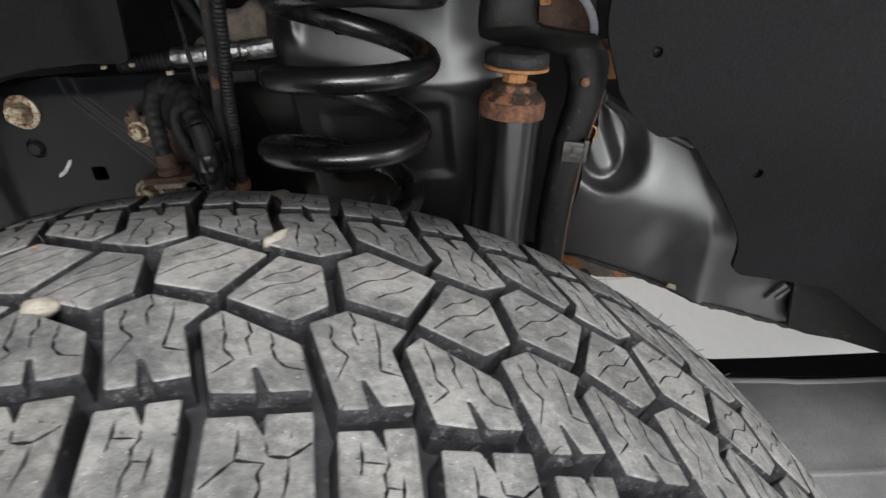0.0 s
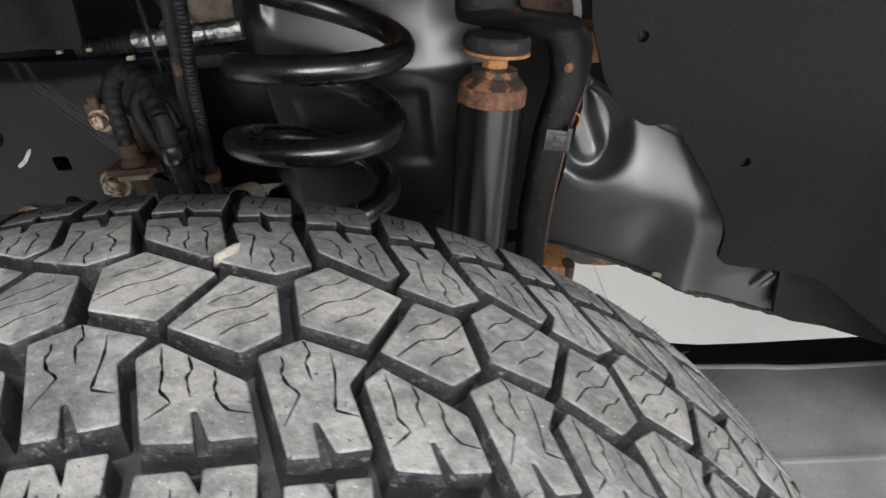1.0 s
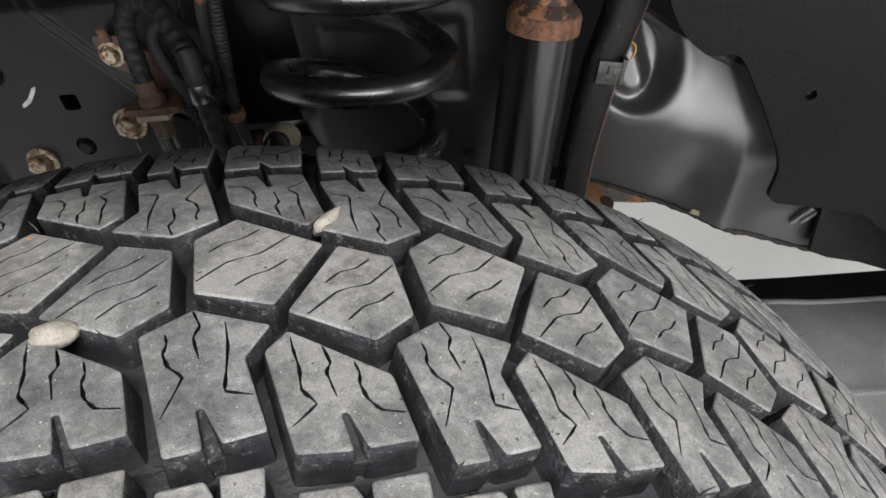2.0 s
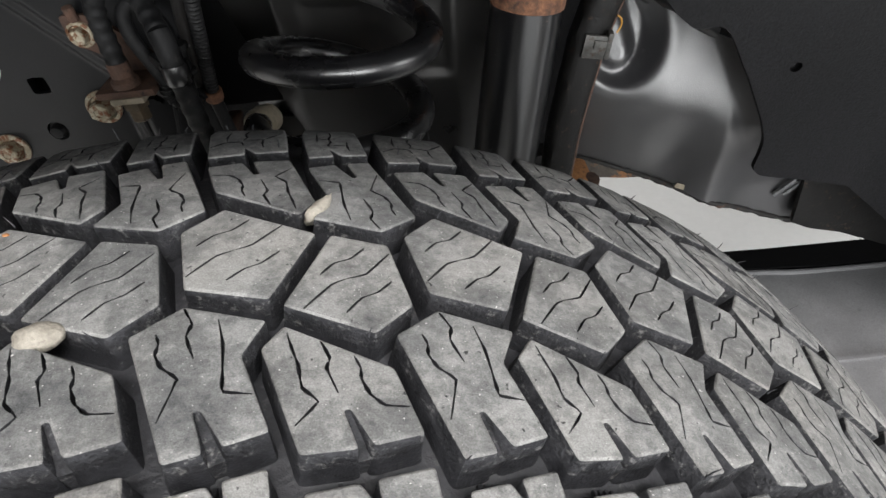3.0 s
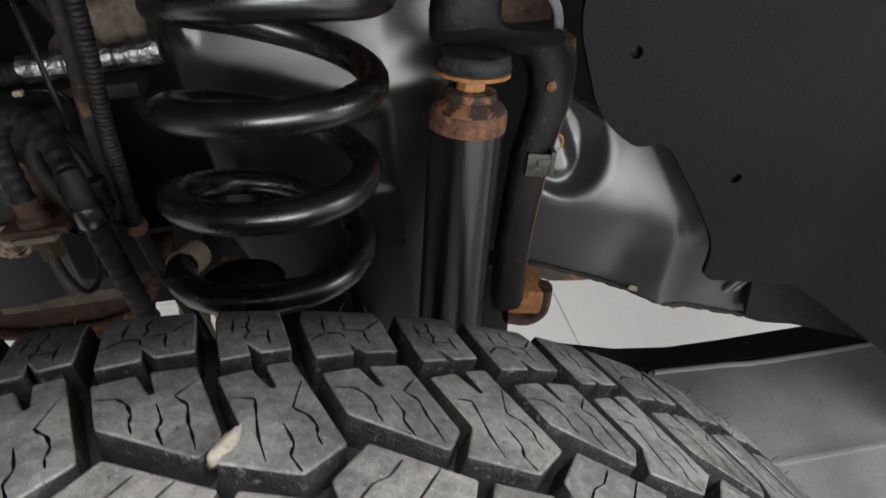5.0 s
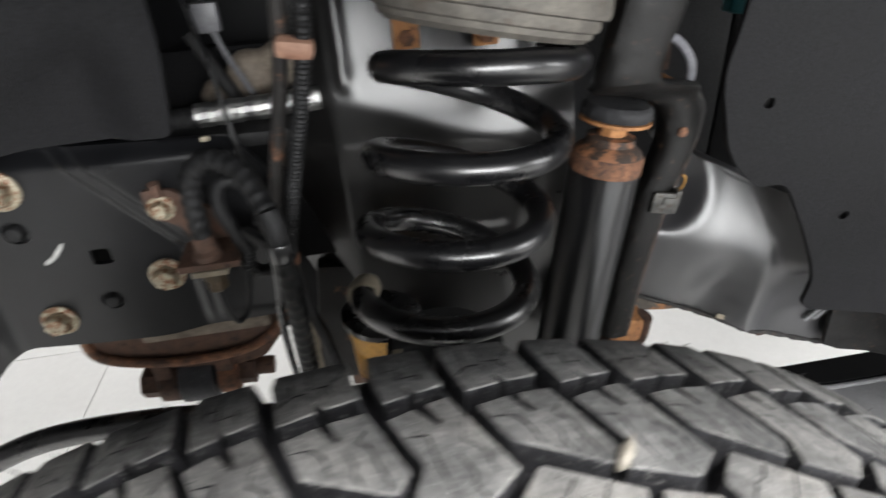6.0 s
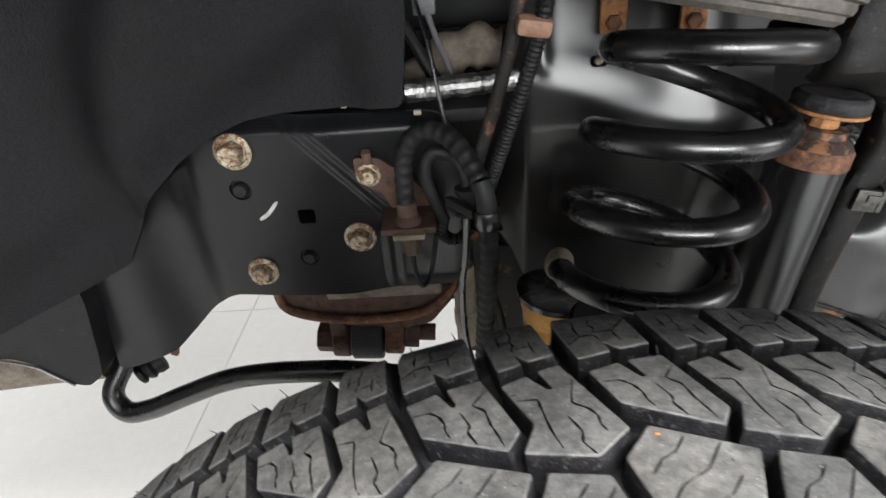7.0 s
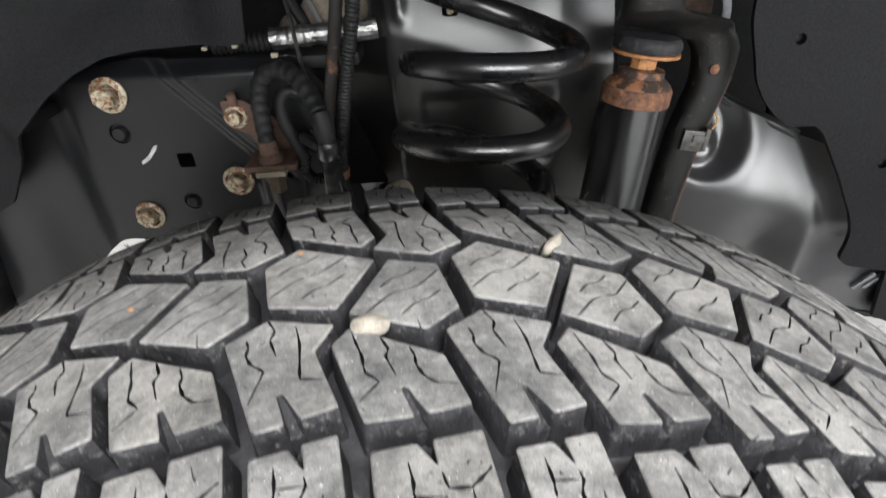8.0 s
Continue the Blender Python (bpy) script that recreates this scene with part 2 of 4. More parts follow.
# ---------------------------------------------------------------- mesh helpers
def part(name, bm, material, parent=None, label="", smooth=35.0, extra=()):
    """Links a bmesh as one mesh object, under a thing where one is given."""
    bmesh.ops.recalc_face_normals(bm, faces=bm.faces)
    me = bpy.data.meshes.new(name)
    bm.to_mesh(me)
    bm.free()
    for m in (material, *extra):
        me.materials.append(m)
    if smooth:
        me.shade_smooth()
        me.set_sharp_from_angle(angle=radians(smooth))
    ob = new(name, me)
    ob.parent = parent
    if label:
        tagged(ob, label)
    return ob


def thing(name, label, category, group="", kind="", at=(0, 0, 0)):
    ob = new(name)
    ob.location = at
    ob.empty_display_size = 0.02
    return tagged(ob, label, category, group, kind)


def spline(points, steps=8):
    """A smooth line through the points."""
    p = [Vector(q) for q in points]
    p = [2 * p[0] - p[1], *p, 2 * p[-1] - p[-2]]
    out = []
    for i in range(1, len(p) - 2):
        for k in range(steps):
            t = k / steps
            a, b, c, d = p[i - 1:i + 3]
            out.append(0.5 * (2 * b + (c - a) * t + (2 * a - 5 * b + 4 * c - d) * t * t + (3 * b - a - 3 * c + d) * t ** 3))
    return out + [p[-2]]


def tube(line, radius, sides=12, flat=1.0, bm=None, caps=True):
    """A round bar along a line; radius is a number or a function of 0..1."""
    bm = bm or bmesh.new()
    line = [Vector(q) for q in line]
    n = len(line)
    up = Vector((0, 0, 1))
    rings = []
    side = None
    for i, q in enumerate(line):
        d = (line[min(i + 1, n - 1)] - line[max(i - 1, 0)]).normalized()
        if side is None:
            side = d.cross(up if abs(d.z) < 0.9 else Vector((0, 1, 0))).normalized()
        else:
            side = (side - d * side.dot(d)).normalized()
        over = side.cross(d).normalized()
        r = radius(i / max(n - 1, 1)) if callable(radius) else radius
        rings.append([bm.verts.new(q + r * (math.cos(a) * side * flat + math.sin(a) * over)) for a in (2 * math.pi * k / sides for k in range(sides))])
    for a, b in zip(rings, rings[1:]):
        for k in range(sides):
            bm.faces.new((a[k], a[(k + 1) % sides], b[(k + 1) % sides], b[k]))
    if caps:
        bm.faces.new(rings[0])
        bm.faces.new(rings[-1])
    return bm


def lathe(profile, m=Matrix(), sides=32, bm=None, closed=True):
    """Turns (radius, height) pairs round the local z axis of m."""
    bm = bm or bmesh.new()
    rings = [[bm.verts.new(m @ Vector((r * math.cos(2 * math.pi * k / sides), r * math.sin(2 * math.pi * k / sides), h))) for k in range(sides)] for r, h in profile]
    for a, b in zip(rings, rings[1:]):
        for k in range(sides):
            bm.faces.new((a[k], a[(k + 1) % sides], b[(k + 1) % sides], b[k]))
    if closed:
        bm.faces.new(rings[0])
        bm.faces.new(rings[-1])
    return bm


def along(a, b):
    """A pose at a whose z axis points to b."""
    a, b = Vector(a), Vector(b)
    return Matrix.Translation(a) @ (b - a).to_track_quat("Z", "Y").to_matrix().to_4x4()


def block(size, m=Matrix(), bevel=0.002, bm=None):
    out = bm or bmesh.new()
    tmp = bmesh.new()
    bmesh.ops.create_cube(tmp, size=1.0)
    bmesh.ops.scale(tmp, vec=size, verts=tmp.verts)
    if bevel:
        bmesh.ops.bevel(tmp, geom=tmp.edges[:], offset=bevel, segments=2, affect="EDGES", profile=0.6)
    bmesh.ops.transform(tmp, matrix=m, verts=tmp.verts)
    me = bpy.data.meshes.new("tmp")
    tmp.to_mesh(me)
    tmp.free()
    out.from_mesh(me)
    bpy.data.meshes.remove(me)
    return out


from mathutils.geometry import delaunay_2d_cdt


def inset(poly, d):
    """The polygon moved inwards by d (outwards: minus)."""
    n = len(poly)
    area = sum(poly[i][0] * poly[(i + 1) % n][1] - poly[(i + 1) % n][0] * poly[i][1] for i in range(n))
    s = 1 if area > 0 else -1
    out = []
    for i in range(n):
        a, b, c = (Vector(poly[j % n]) for j in (i - 1, i, i + 1))
        e, f = (b - a).normalized(), (c - b).normalized()
        ne, nf = Vector((-e.y, e.x)) * s, Vector((-f.y, f.x)) * s
        m = ne + nf
        k = max(m.dot(ne), 0.35)
        out.append(tuple(b + m * (d / k)))
    return out


def rounded(poly, r, steps=4):
    """The polygon with rounded corners."""
    n, out = len(poly), []
    for i in range(n):
        a, b, c = (Vector(poly[j % n]) for j in (i - 1, i, i + 1))
        ra = min(r, 0.45 * (a - b).length, 0.45 * (c - b).length)
        p, q = b + (a - b).normalized() * ra, b + (c - b).normalized() * ra
        for k in range(steps + 1):
            t = k / steps
            out.append(tuple((1 - t) ** 2 * p + 2 * t * (1 - t) * b + t * t * q))
    return out


def fill(outer, inner, extra=()):
    """Triangles of a polygon, with a mark for those inside one of the inner polygons; extra points are woven in."""
    verts, faces = [], []
    for loop in (outer, *inner):
        if sum(a[0] * b[1] - b[0] * a[1] for a, b in zip(loop, [*loop[1:], loop[0]])) < 0:
            loop = list(reversed(loop))
        faces.append(list(range(len(verts), len(verts) + len(loop))))
        verts += [Vector(p) for p in loop]
    verts += [Vector(p) for p in extra]
    v, _, f, _, _, origin = delaunay_2d_cdt(verts, [], faces, 1, 1e-7)
    return v, [(t, any(k > 0 for k in o)) for t, o in zip(f, origin) if 0 in o]


def dense(poly, step):
    out = []
    for i, a in enumerate(poly):
        a, b = Vector(a), Vector(poly[(i + 1) % len(poly)])
        n = max(1, int((b - a).length / step))
        out += [tuple(a.lerp(b, k / n)) for k in range(n)]
    return out


def sheet(outline, holes, place, thick, step=0.0):
    """A plate with holes: place(u, v, w) gives the point, w running from 0 (front) to thick (back); step: fineness for a formed sheet."""
    extra = []
    if step:
        outline = dense(outline, step)
        xs, zs = [p[0] for p in outline], [p[1] for p in outline]
        nx, nz = int((max(xs) - min(xs)) / step), int((max(zs) - min(zs)) / step)
        extra = [(min(xs) + (i + 0.5 + 0.25 * (j % 2)) * step, min(zs) + (j + 0.5) * step) for i in range(nx) for j in range(nz)]
    v, tris = fill(outline, holes, extra)
    bm = bmesh.new()
    front = [bm.verts.new(place(p.x, p.y, 0)) for p in v]
    back = [bm.verts.new(place(p.x, p.y, thick)) for p in v]
    used = {}
    for t, hole in tris:
        if hole:
            continue
        bm.faces.new([front[i] for i in t])
        bm.faces.new([back[i] for i in reversed(t)])
        for a, b in zip(t, t[1:] + t[:1]):
            key = (min(a, b), max(a, b))
            used[key] = used.get(key, 0) + 1
    for (a, b), k in used.items():
        if k == 1:
            bm.faces.new((front[a], front[b], back[b], back[a]))
    for x in [x for x in bm.verts if not x.link_faces]:
        bm.verts.remove(x)
    return bm


def circle(x, z, r, n=14):
    return [(x + r * math.cos(2 * math.pi * k / n), z + r * math.sin(2 * math.pi * k / n)) for k in range(n)]


# ---------------------------------------------------------------- room
def box_object(name, size, at, material, label, kind="structure"):
    ob = part(name, block(size, bevel=0), material, None, "", 0)
    ob.location = at
    return tagged(ob, label, name.split("_")[0], kind=kind)


box_object("ceiling", (12.4, 11, 0.1), (0, 1.2, 3.1), M_WALL, "plain grey workshop ceiling")
for wname, size, at in (("wall_north", (12.4, 0.2, 3.2), (0, 6.6, 1.45)), ("wall_west", (0.2, 11, 3.2), (-6.1, 1.2, 1.45))):
    box_object(wname, size, at, M_WALL, "plain grey painted workshop wall")
# the south wall has the wide window in it
south = bmesh.new()
for size, at in (((5.0, 0.2, 3.2), (-3.65, -4.1, 1.45)), ((2.8, 0.2, 3.2), (4.75, -4.1, 1.45)), ((4.5, 0.2, 1.35), (1.1, -4.1, 0.525)), ((4.5, 0.2, 0.75), (1.1, -4.1, 2.675))):
    block(size, Matrix.Translation(at), 0, south)
wall = part("wall_south", south, M_WALL, None, "", 0)
tagged(wall, "plain grey workshop wall with a wide window", "wall", kind="structure")
east = bmesh.new()
for size, at in (((0.2, 1.5, 3.2), (6.1, -3.55, 1.45)), ((0.2, 5.7, 3.2), (6.1, 3.85, 1.45)), ((0.2, 3.8, 1.1), (6.1, -0.9, 0.4)), ((0.2, 3.8, 0.5), (6.1, -0.9, 2.8))):
    block(size, Matrix.Translation(at), 0, east)
wall = part("wall_east", east, M_WALL, None, "", 0)
tagged(wall, "plain grey workshop wall with a side window", "wall", kind="structure")
TILE = 0.60
floor = box_object("floor", (12.4, 11, 0.1), (0, 1.2, FLOOR_Z - 0.052), M_GROUT, "pale grey tiled workshop floor")

# ---------------------------------------------------------------- tyre
R, CROWN = 0.4015, 1.25
TYRE = pose(-0.1113, 0.2470, 0.4024, 0, 0, 1.84)
tyre = thing("tyre", "worn black all-terrain tyre with dusty siped tread blocks", "tyre")
tyre.matrix_world = TYRE


def tread_point(u, v, h):
    v += 0.0018 * min(max((abs(v) - 0.02) / 0.04, 0.0), 1.0)
    a = abs(v)
    r = R - CROWN * v * v - 9.0 * max(a - 0.088, 0) ** 2 + h
    return Vector((r * math.sin(u / R), v, r * math.cos(u / R)))


MM = 0.001
# one pitch of the pattern, in millimetres: the far half; the near half is the same turned half round
CENTRE = [(-37.0, 14.6), (-25.6, 26.5), (6.3, 14.0), (-5.0, -14.3), (-29.8, -10.1)]
CENTRE_CUTS = [[(-30.2, 7.7), (-25.9, 12.8), (-20.8, 14.9), (-16.1, 20.4)], [(-30.2, -5.4), (-23.0, 3.2), (-18.2, 5.4), (-13.1, 7.7), (-5.0, 17.6)], [(-18.2, -7.2), (-13.7, -2.6), (-9.2, -0.5), (-4.2, 4.9)]]
CENTRE_NEAR = [(-37.3, 15.1), (-26.0, 25.7), (0.8, 16.6), (-11.1, -13.5), (-30.0, -9.7)]
CENTRE_NEAR_CUTS = [[(-9.0, 4.9), (-13.0, -0.2), (-18.1, -2.3), (-22.2, -7.2)], [(-5.3, 17.8), (-12.9, 8.5), (-16.7, 6.4), (-23.0, 4.3), (-30.2, -5.4)], [(-17.5, 19.0), (-21.8, 13.4), (-26.6, 11.2), (-30.9, 6.5)]]
WAIST = [(40.7, 26.0), (28.0, 16.3), (4.5, 21.6), (9.6, 33.0), (-0.4, 54.3), (10.2, 57.6), (17.2, 48.3), (18.8, 48.6), (14.6, 59.2), (23.7, 61.2)]
WAIST_CUTS = [[(33.2, 25.6), (31.7, 28.7), (31.8, 32.4), (29.2, 36.4), (24.2, 39.5), (26.8, 51.2)], [(28.0, 16.8), (24.2, 22.6), (25.2, 26.7), (21.6, 34.0)], [(17.6, 21.2), (14.8, 29.6), (13.0, 41.5), (12.6, 43.8), (4.8, 44.6)]]
ARROW = [(5.0, 31.0), (-0.4, 23.5), (-31.2, 36.7), (-38.9, 54.9), (-26.0, 58.0), (-19.6, 48.6), (-18.0, 49.0), (-22.2, 58.8), (-7.8, 60.2)]
ARROW_CUTS = [[(-1.5, 26.2), (-3.1, 30.8), (-5.5, 36.4), (-6.9, 43.1), (-11.8, 46.8), (-6.2, 53.2)], [(-9.4, 26.4), (-13.8, 34.4), (-12.8, 37.2), (-16.4, 44.6)], [(-20.1, 33.6), (-22.0, 37.2), (-22.2, 40.6), (-24.6, 44.8), (-28.4, 47.8), (-35.2, 48.0)]]
SHOULDER_LONG = [(-9.6, 68.2), (-22.6, 66.2), (-28.2, 72.2), (-26.6, 65.4), (-40.9, 62.6), (-46.9, 88), (-46.6, 97), (-15.6, 97), (-13.6, 90)]
SHOULDER_LONG_CUTS = [[(-20.3, 71.6), (-21.8, 76.9), (-21.9, 80.4), (-30.4, 80.2)], [(-21.9, 80.4), (-18.2, 84.6), (-14.9, 88.6)], [(-29.2, 74.2), (-30.8, 78.3), (-36.9, 78.0), (-40.4, 75.0), (-43.0, 72.4)], [(-30.4, 80.2), (-29.2, 83.4), (-31.2, 87.0), (-30.0, 92.0)], [(-36.9, 78.0), (-38.1, 84.1), (-37.8, 91.0)]]
SHOULDER_SHORT = [(23.3, 68.0), (12.4, 65.8), (7.2, 71.9), (9.4, 64.9), (-0.9, 62.6), (-6.5, 88), (-6.4, 97), (17.0, 97), (18.4, 90)]
SHOULDER_SHORT_CUTS = [[(7.0, 73.6), (6.0, 76.0), (7.2, 79.2), (5.7, 83.0), (6.6, 87.0), (5.2, 92.0)], [(15.6, 70.6), (14.2, 76.4), (14.0, 80.4)], [(14.2, 76.4), (7.0, 76.0)], [(6.0, 82.4), (0.8, 82.4)], [(1.3, 78.4), (0.8, 82.4), (0.2, 88.4)]]


def tread_mesh(outline, cuts, notch, scale, name):
    """One tread block with worn round edges, sipes that close towards their ends, flared walls and a ramp in its notch."""
    def at(p, h):
        return tread_point(p[0] * scale * MM, p[1] * MM, h)
    outline = rounded(outline, 1.1, 2)
    top = inset(outline, 0.85)
    slots = []
    for c, line in enumerate(cuts):
        raw = [Vector(a).lerp(Vector(b), k / 3) for a, b in zip(line, line[1:]) for k in range(3)] + [Vector(line[-1])]
        pts = [raw[0], *(0.1 * a + 0.8 * b + 0.1 * c for a, b, c in zip(raw, raw[1:], raw[2:])), raw[-1]]
        left, right, n = [], [], len(pts)
        for i, p in enumerate(pts):
            d = (pts[min(i + 1, n - 1)] - pts[max(i - 1, 0)]).normalized()
            t = i / (n - 1)
            w = 0.15 + 0.42 * math.sin(math.pi * t) ** 0.5 * (0.74 + 0.52 * math.sin(1.9 * i + 1.7 * c + len(outline)))
            if len(outline) < 20:
                w = 0.11 + 0.34 * abs(math.cos(math.pi * t)) ** 0.8 * min(1.0, 6 * t + 0.3, 6.3 - 6 * t)
            elif len(line) == 2:
                w *= 0.6
            left.append(tuple(p + Vector((-d.y, d.x)) * w))
            right.append(tuple(p - Vector((-d.y, d.x)) * w))
        slots.append(left + right[::-1])
    v, tris = fill(top, slots)
    bm = bmesh.new()
    high, low, owner = {}, {}, {}
    for t, cut in tris:
        store, h = (low, -0.0035) if cut else (high, 0.0)
        for i in t:
            if i not in store:
                store[i] = bm.verts.new(at(v[i], h))
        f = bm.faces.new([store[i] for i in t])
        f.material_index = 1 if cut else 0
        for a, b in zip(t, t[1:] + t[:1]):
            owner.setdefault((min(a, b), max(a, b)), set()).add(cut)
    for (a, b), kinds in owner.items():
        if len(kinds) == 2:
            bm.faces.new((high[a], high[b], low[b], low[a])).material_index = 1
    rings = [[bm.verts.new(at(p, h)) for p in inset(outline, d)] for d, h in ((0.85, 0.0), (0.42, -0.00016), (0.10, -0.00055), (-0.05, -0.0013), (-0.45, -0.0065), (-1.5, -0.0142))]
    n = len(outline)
    # upper walls dusty; darker lower walls carry groove shade in their colour
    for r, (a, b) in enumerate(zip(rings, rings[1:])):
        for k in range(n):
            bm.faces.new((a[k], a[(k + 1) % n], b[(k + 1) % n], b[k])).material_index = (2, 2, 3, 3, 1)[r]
    if notch:
        (m1, a1, a2, m2) = notch
        crest = [bm.verts.new(at(p, h)) for p, h in ((m1, -0.0062), (a1, -0.0014), (a2, -0.0014), (m2, -0.0062))]
        foot = [bm.verts.new(at(p, -0.0142)) for p in (m1, a1, a2, m2)]
        bm.faces.new(crest).material_index = 3
        for k in range(4):
            bm.faces.new((crest[k], crest[(k + 1) % 4], foot[(k + 1) % 4], foot[k])).material_index = 3
    bmesh.ops.remove_doubles(bm, verts=bm.verts, dist=1e-6)
    bmesh.ops.recalc_face_normals(bm, faces=bm.faces)
    for f in bm.faces:
        f.smooth = True
    for e in bm.edges:
        kinds = {f.material_index for f in e.link_faces}
        e.smooth = not (kinds == {0, 2} or (len(e.link_faces) == 2 and e.calc_face_angle(0.0) > radians(40)))
    me = bpy.data.meshes.new(name)
    bm.to_mesh(me)
    bm.free()
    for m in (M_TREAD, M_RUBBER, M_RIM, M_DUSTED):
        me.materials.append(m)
    return me


def turned(points):
    return [(-x, -y) for x, y in points]


PATTERN = ((CENTRE, CENTRE_CUTS, ()), (CENTRE_NEAR, CENTRE_NEAR_CUTS, ()), (WAIST, WAIST_CUTS, WAIST[5:9]), (ARROW, ARROW_CUTS, ARROW[4:8]), (SHOULDER_LONG, SHOULDER_LONG_CUTS, ()), (SHOULDER_SHORT, SHOULDER_SHORT_CUTS, ()))
SIZES = {"L": 75.5, "M": 72.4, "S": 69.5}
ORDER = "LMMMSLLSMMSLMLSMMMSLMLSMMSLMLSMMMSLMM"
total = sum(SIZES[c] for c in ORDER)
FIT = 2 * math.pi * R * 1000 / total
block_meshes = {}
for c in ("L", "M", "S"):
    block_meshes[c] = []
    for outline, cuts, notch in PATTERN:
        for turn in (False, True):
            if (outline is CENTRE and turn) or (outline is CENTRE_NEAR and not turn):
                continue
            o = turned(outline) if turn else outline
            k = [turned(x) for x in cuts] if turn else cuts
            ramp = turned(notch) if turn else notch
            block_meshes[c].append(tread_mesh(o, k, ramp, FIT * SIZES[c] / 72.4, "tread_block"))

# carcass: grooves' floor, shoulders, side walls and beads
prof = []
for i in range(25):
    v = -0.092 + 0.184 * i / 24
    prof.append((v, R - CROWN * v * v - 0.0122))
side = [(0.102, R - 0.030), (0.113, R - 0.045), (0.128, R - 0.075), (0.134, R - 0.105), (0.130, R - 0.14), (0.118, R - 0.17), (0.108, 0.218), (0.098, 0.215)]
prof = [(-v, r) for v, r in reversed(side)] + prof + side
bm = lathe([(r, v) for v, r in prof], Matrix.Rotation(radians(-90), 4, "X"), 144, closed=False)
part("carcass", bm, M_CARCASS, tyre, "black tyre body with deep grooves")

starts = []
pos = -66.6 - 0.5 * SIZES["L"] * FIT
for i, c in enumerate(ORDER):
    starts.append((pos + 0.5 * SIZES[c] * FIT, c))
    pos += SIZES[c] * FIT
lower = bmesh.new()
for centre, c in starts:
    ang = centre / 1000 / R
    wrapped = (ang + math.pi) % (2 * math.pi) - math.pi
    turn_m = Matrix.Rotation(ang, 4, "Y")
    for me in block_meshes[c]:
        if abs(wrapped) < radians(148):
            ob = new("tread_block", me)
            ob.parent = tyre
            ob.matrix_local = turn_m
        else:
            tmp = bmesh.new()
            tmp.from_mesh(me)
            bmesh.ops.transform(tmp, matrix=turn_m, verts=tmp.verts)
            tm = bpy.data.meshes.new("tmp")
            tmp.to_mesh(tm)
            tmp.free()
            lower.from_mesh(tm)
            bpy.data.meshes.remove(tm)
ob = part("ground_side_tread", lower, M_TREAD, tyre, "tread blocks at the ground", 28, (M_RUBBER, M_RIM, M_DUSTED))
tagged(ob, kind="stuff")


# stone ejector ribs in the wide grooves and fine rubber hairs from the mould
ribs, hairs = bmesh.new(), bmesh.new()
for centre, c in starts:
    k = FIT * SIZES[c] / 72.4
    for sign in (1, -1):
        for u in (-17.0, 18.0):
            for n in range(4):
                a = (centre + sign * (u + 1.9 * n) * k) * MM
                m = Matrix.Rotation(a / R, 4, "Y") @ Matrix.Translation((0, -sign * 0.0622, R - CROWN * 0.0622 ** 2 - 0.0116))
                block((0.0010, 0.0050, 0.0024), m, 0, ribs)
        for v, us in ((96, (-41, -30, -19, 0, 12)), (72, (-36, -14, 20)), (61, (23, -9)), (27, (-24,))):
            for u in us:
                if random.random() < 0.55:
                    continue
                p = tread_point((centre + sign * u * k) * MM, sign * v * MM, -0.0004)
                up = (p - Vector((0, p.y, 0))).normalized()
                lean = Vector((random.uniform(-1, 1), random.uniform(-1, 1), random.uniform(-1, 1))) * 0.35
                tall = random.uniform(0.002, 0.005)
                tube([p, p + (up + 0.4 * lean) * tall * 0.5, p + (up + lean) * tall], lambda t: 0.00035 - 0.00022 * t, 5, bm=hairs)
tagged(part("ejector_ribs", ribs, M_RUBBER, tyre, "small ribs on the groove floor", 0), kind="stuff")
tagged(part("rubber_hairs", hairs, M_CARCASS, tyre, "fine black rubber mould hairs", 0), kind="stuff")


def on_tyre(s_mm, v_mm, h_mm):
    return TYRE @ tread_point(s_mm * MM, v_mm * MM, h_mm * MM)


def pebble(label, at, size, turn, taper, uneven):
    bm = bmesh.new()
    bmesh.ops.create_icosphere(bm, subdivisions=3, radius=1.0)
    for v in bm.verts:
        n = noise.noise(v.co * 1.3 + Vector(at) * 50) + 0.4 * noise.noise(v.co * 3.1 + Vector(at) * 90)
        v.co *= 1 + uneven * n
        v.co.y *= 1 - taper * v.co.x
        v.co.z *= 1 - taper * v.co.x
    bmesh.ops.scale(bm, vec=size, verts=bm.verts)
    bmesh.ops.transform(bm, matrix=Matrix.Translation(at) @ Euler([radians(a) for a in turn]).to_matrix().to_4x4(), verts=bm.verts)
    ob = part("pebble", bm, M_STONE, None, "", 60)
    return tagged(ob, label, "stone")


pebble("small pale chip of stone wedged in the tyre tread", on_tyre(77.0, 27.4, -0.6), (0.0064, 0.0021, 0.0028), (10, -18, 48), 0.38, 0.34)
pebble("pale rounded pebble resting on the tyre tread", on_tyre(9.4, -22.6, -1.2), (0.0064, 0.0044, 0.0038), (0, 0, 8), 0.06, 0.14)


for s_mm, v_mm in ((-19.8, 22.4), (-78.8, 3.9)):
    crumb = bmesh.new()
    bmesh.ops.create_icosphere(crumb, subdivisions=2, radius=1.0)
    for v in crumb.verts:
        v.co *= 1 + 0.35 * noise.noise(v.co * 2 + Vector((s_mm, v_mm, 0)))
    bmesh.ops.scale(crumb, vec=(0.0011, 0.0008, 0.0004), verts=crumb.verts)
    bmesh.ops.translate(crumb, vec=on_tyre(s_mm, v_mm, 0.2), verts=crumb.verts)
    tagged(part("grit", crumb, M_ORANGE, None, "", 60), "tiny orange crumb of dirt on the tread", "dirt", "crumbs on the tread")

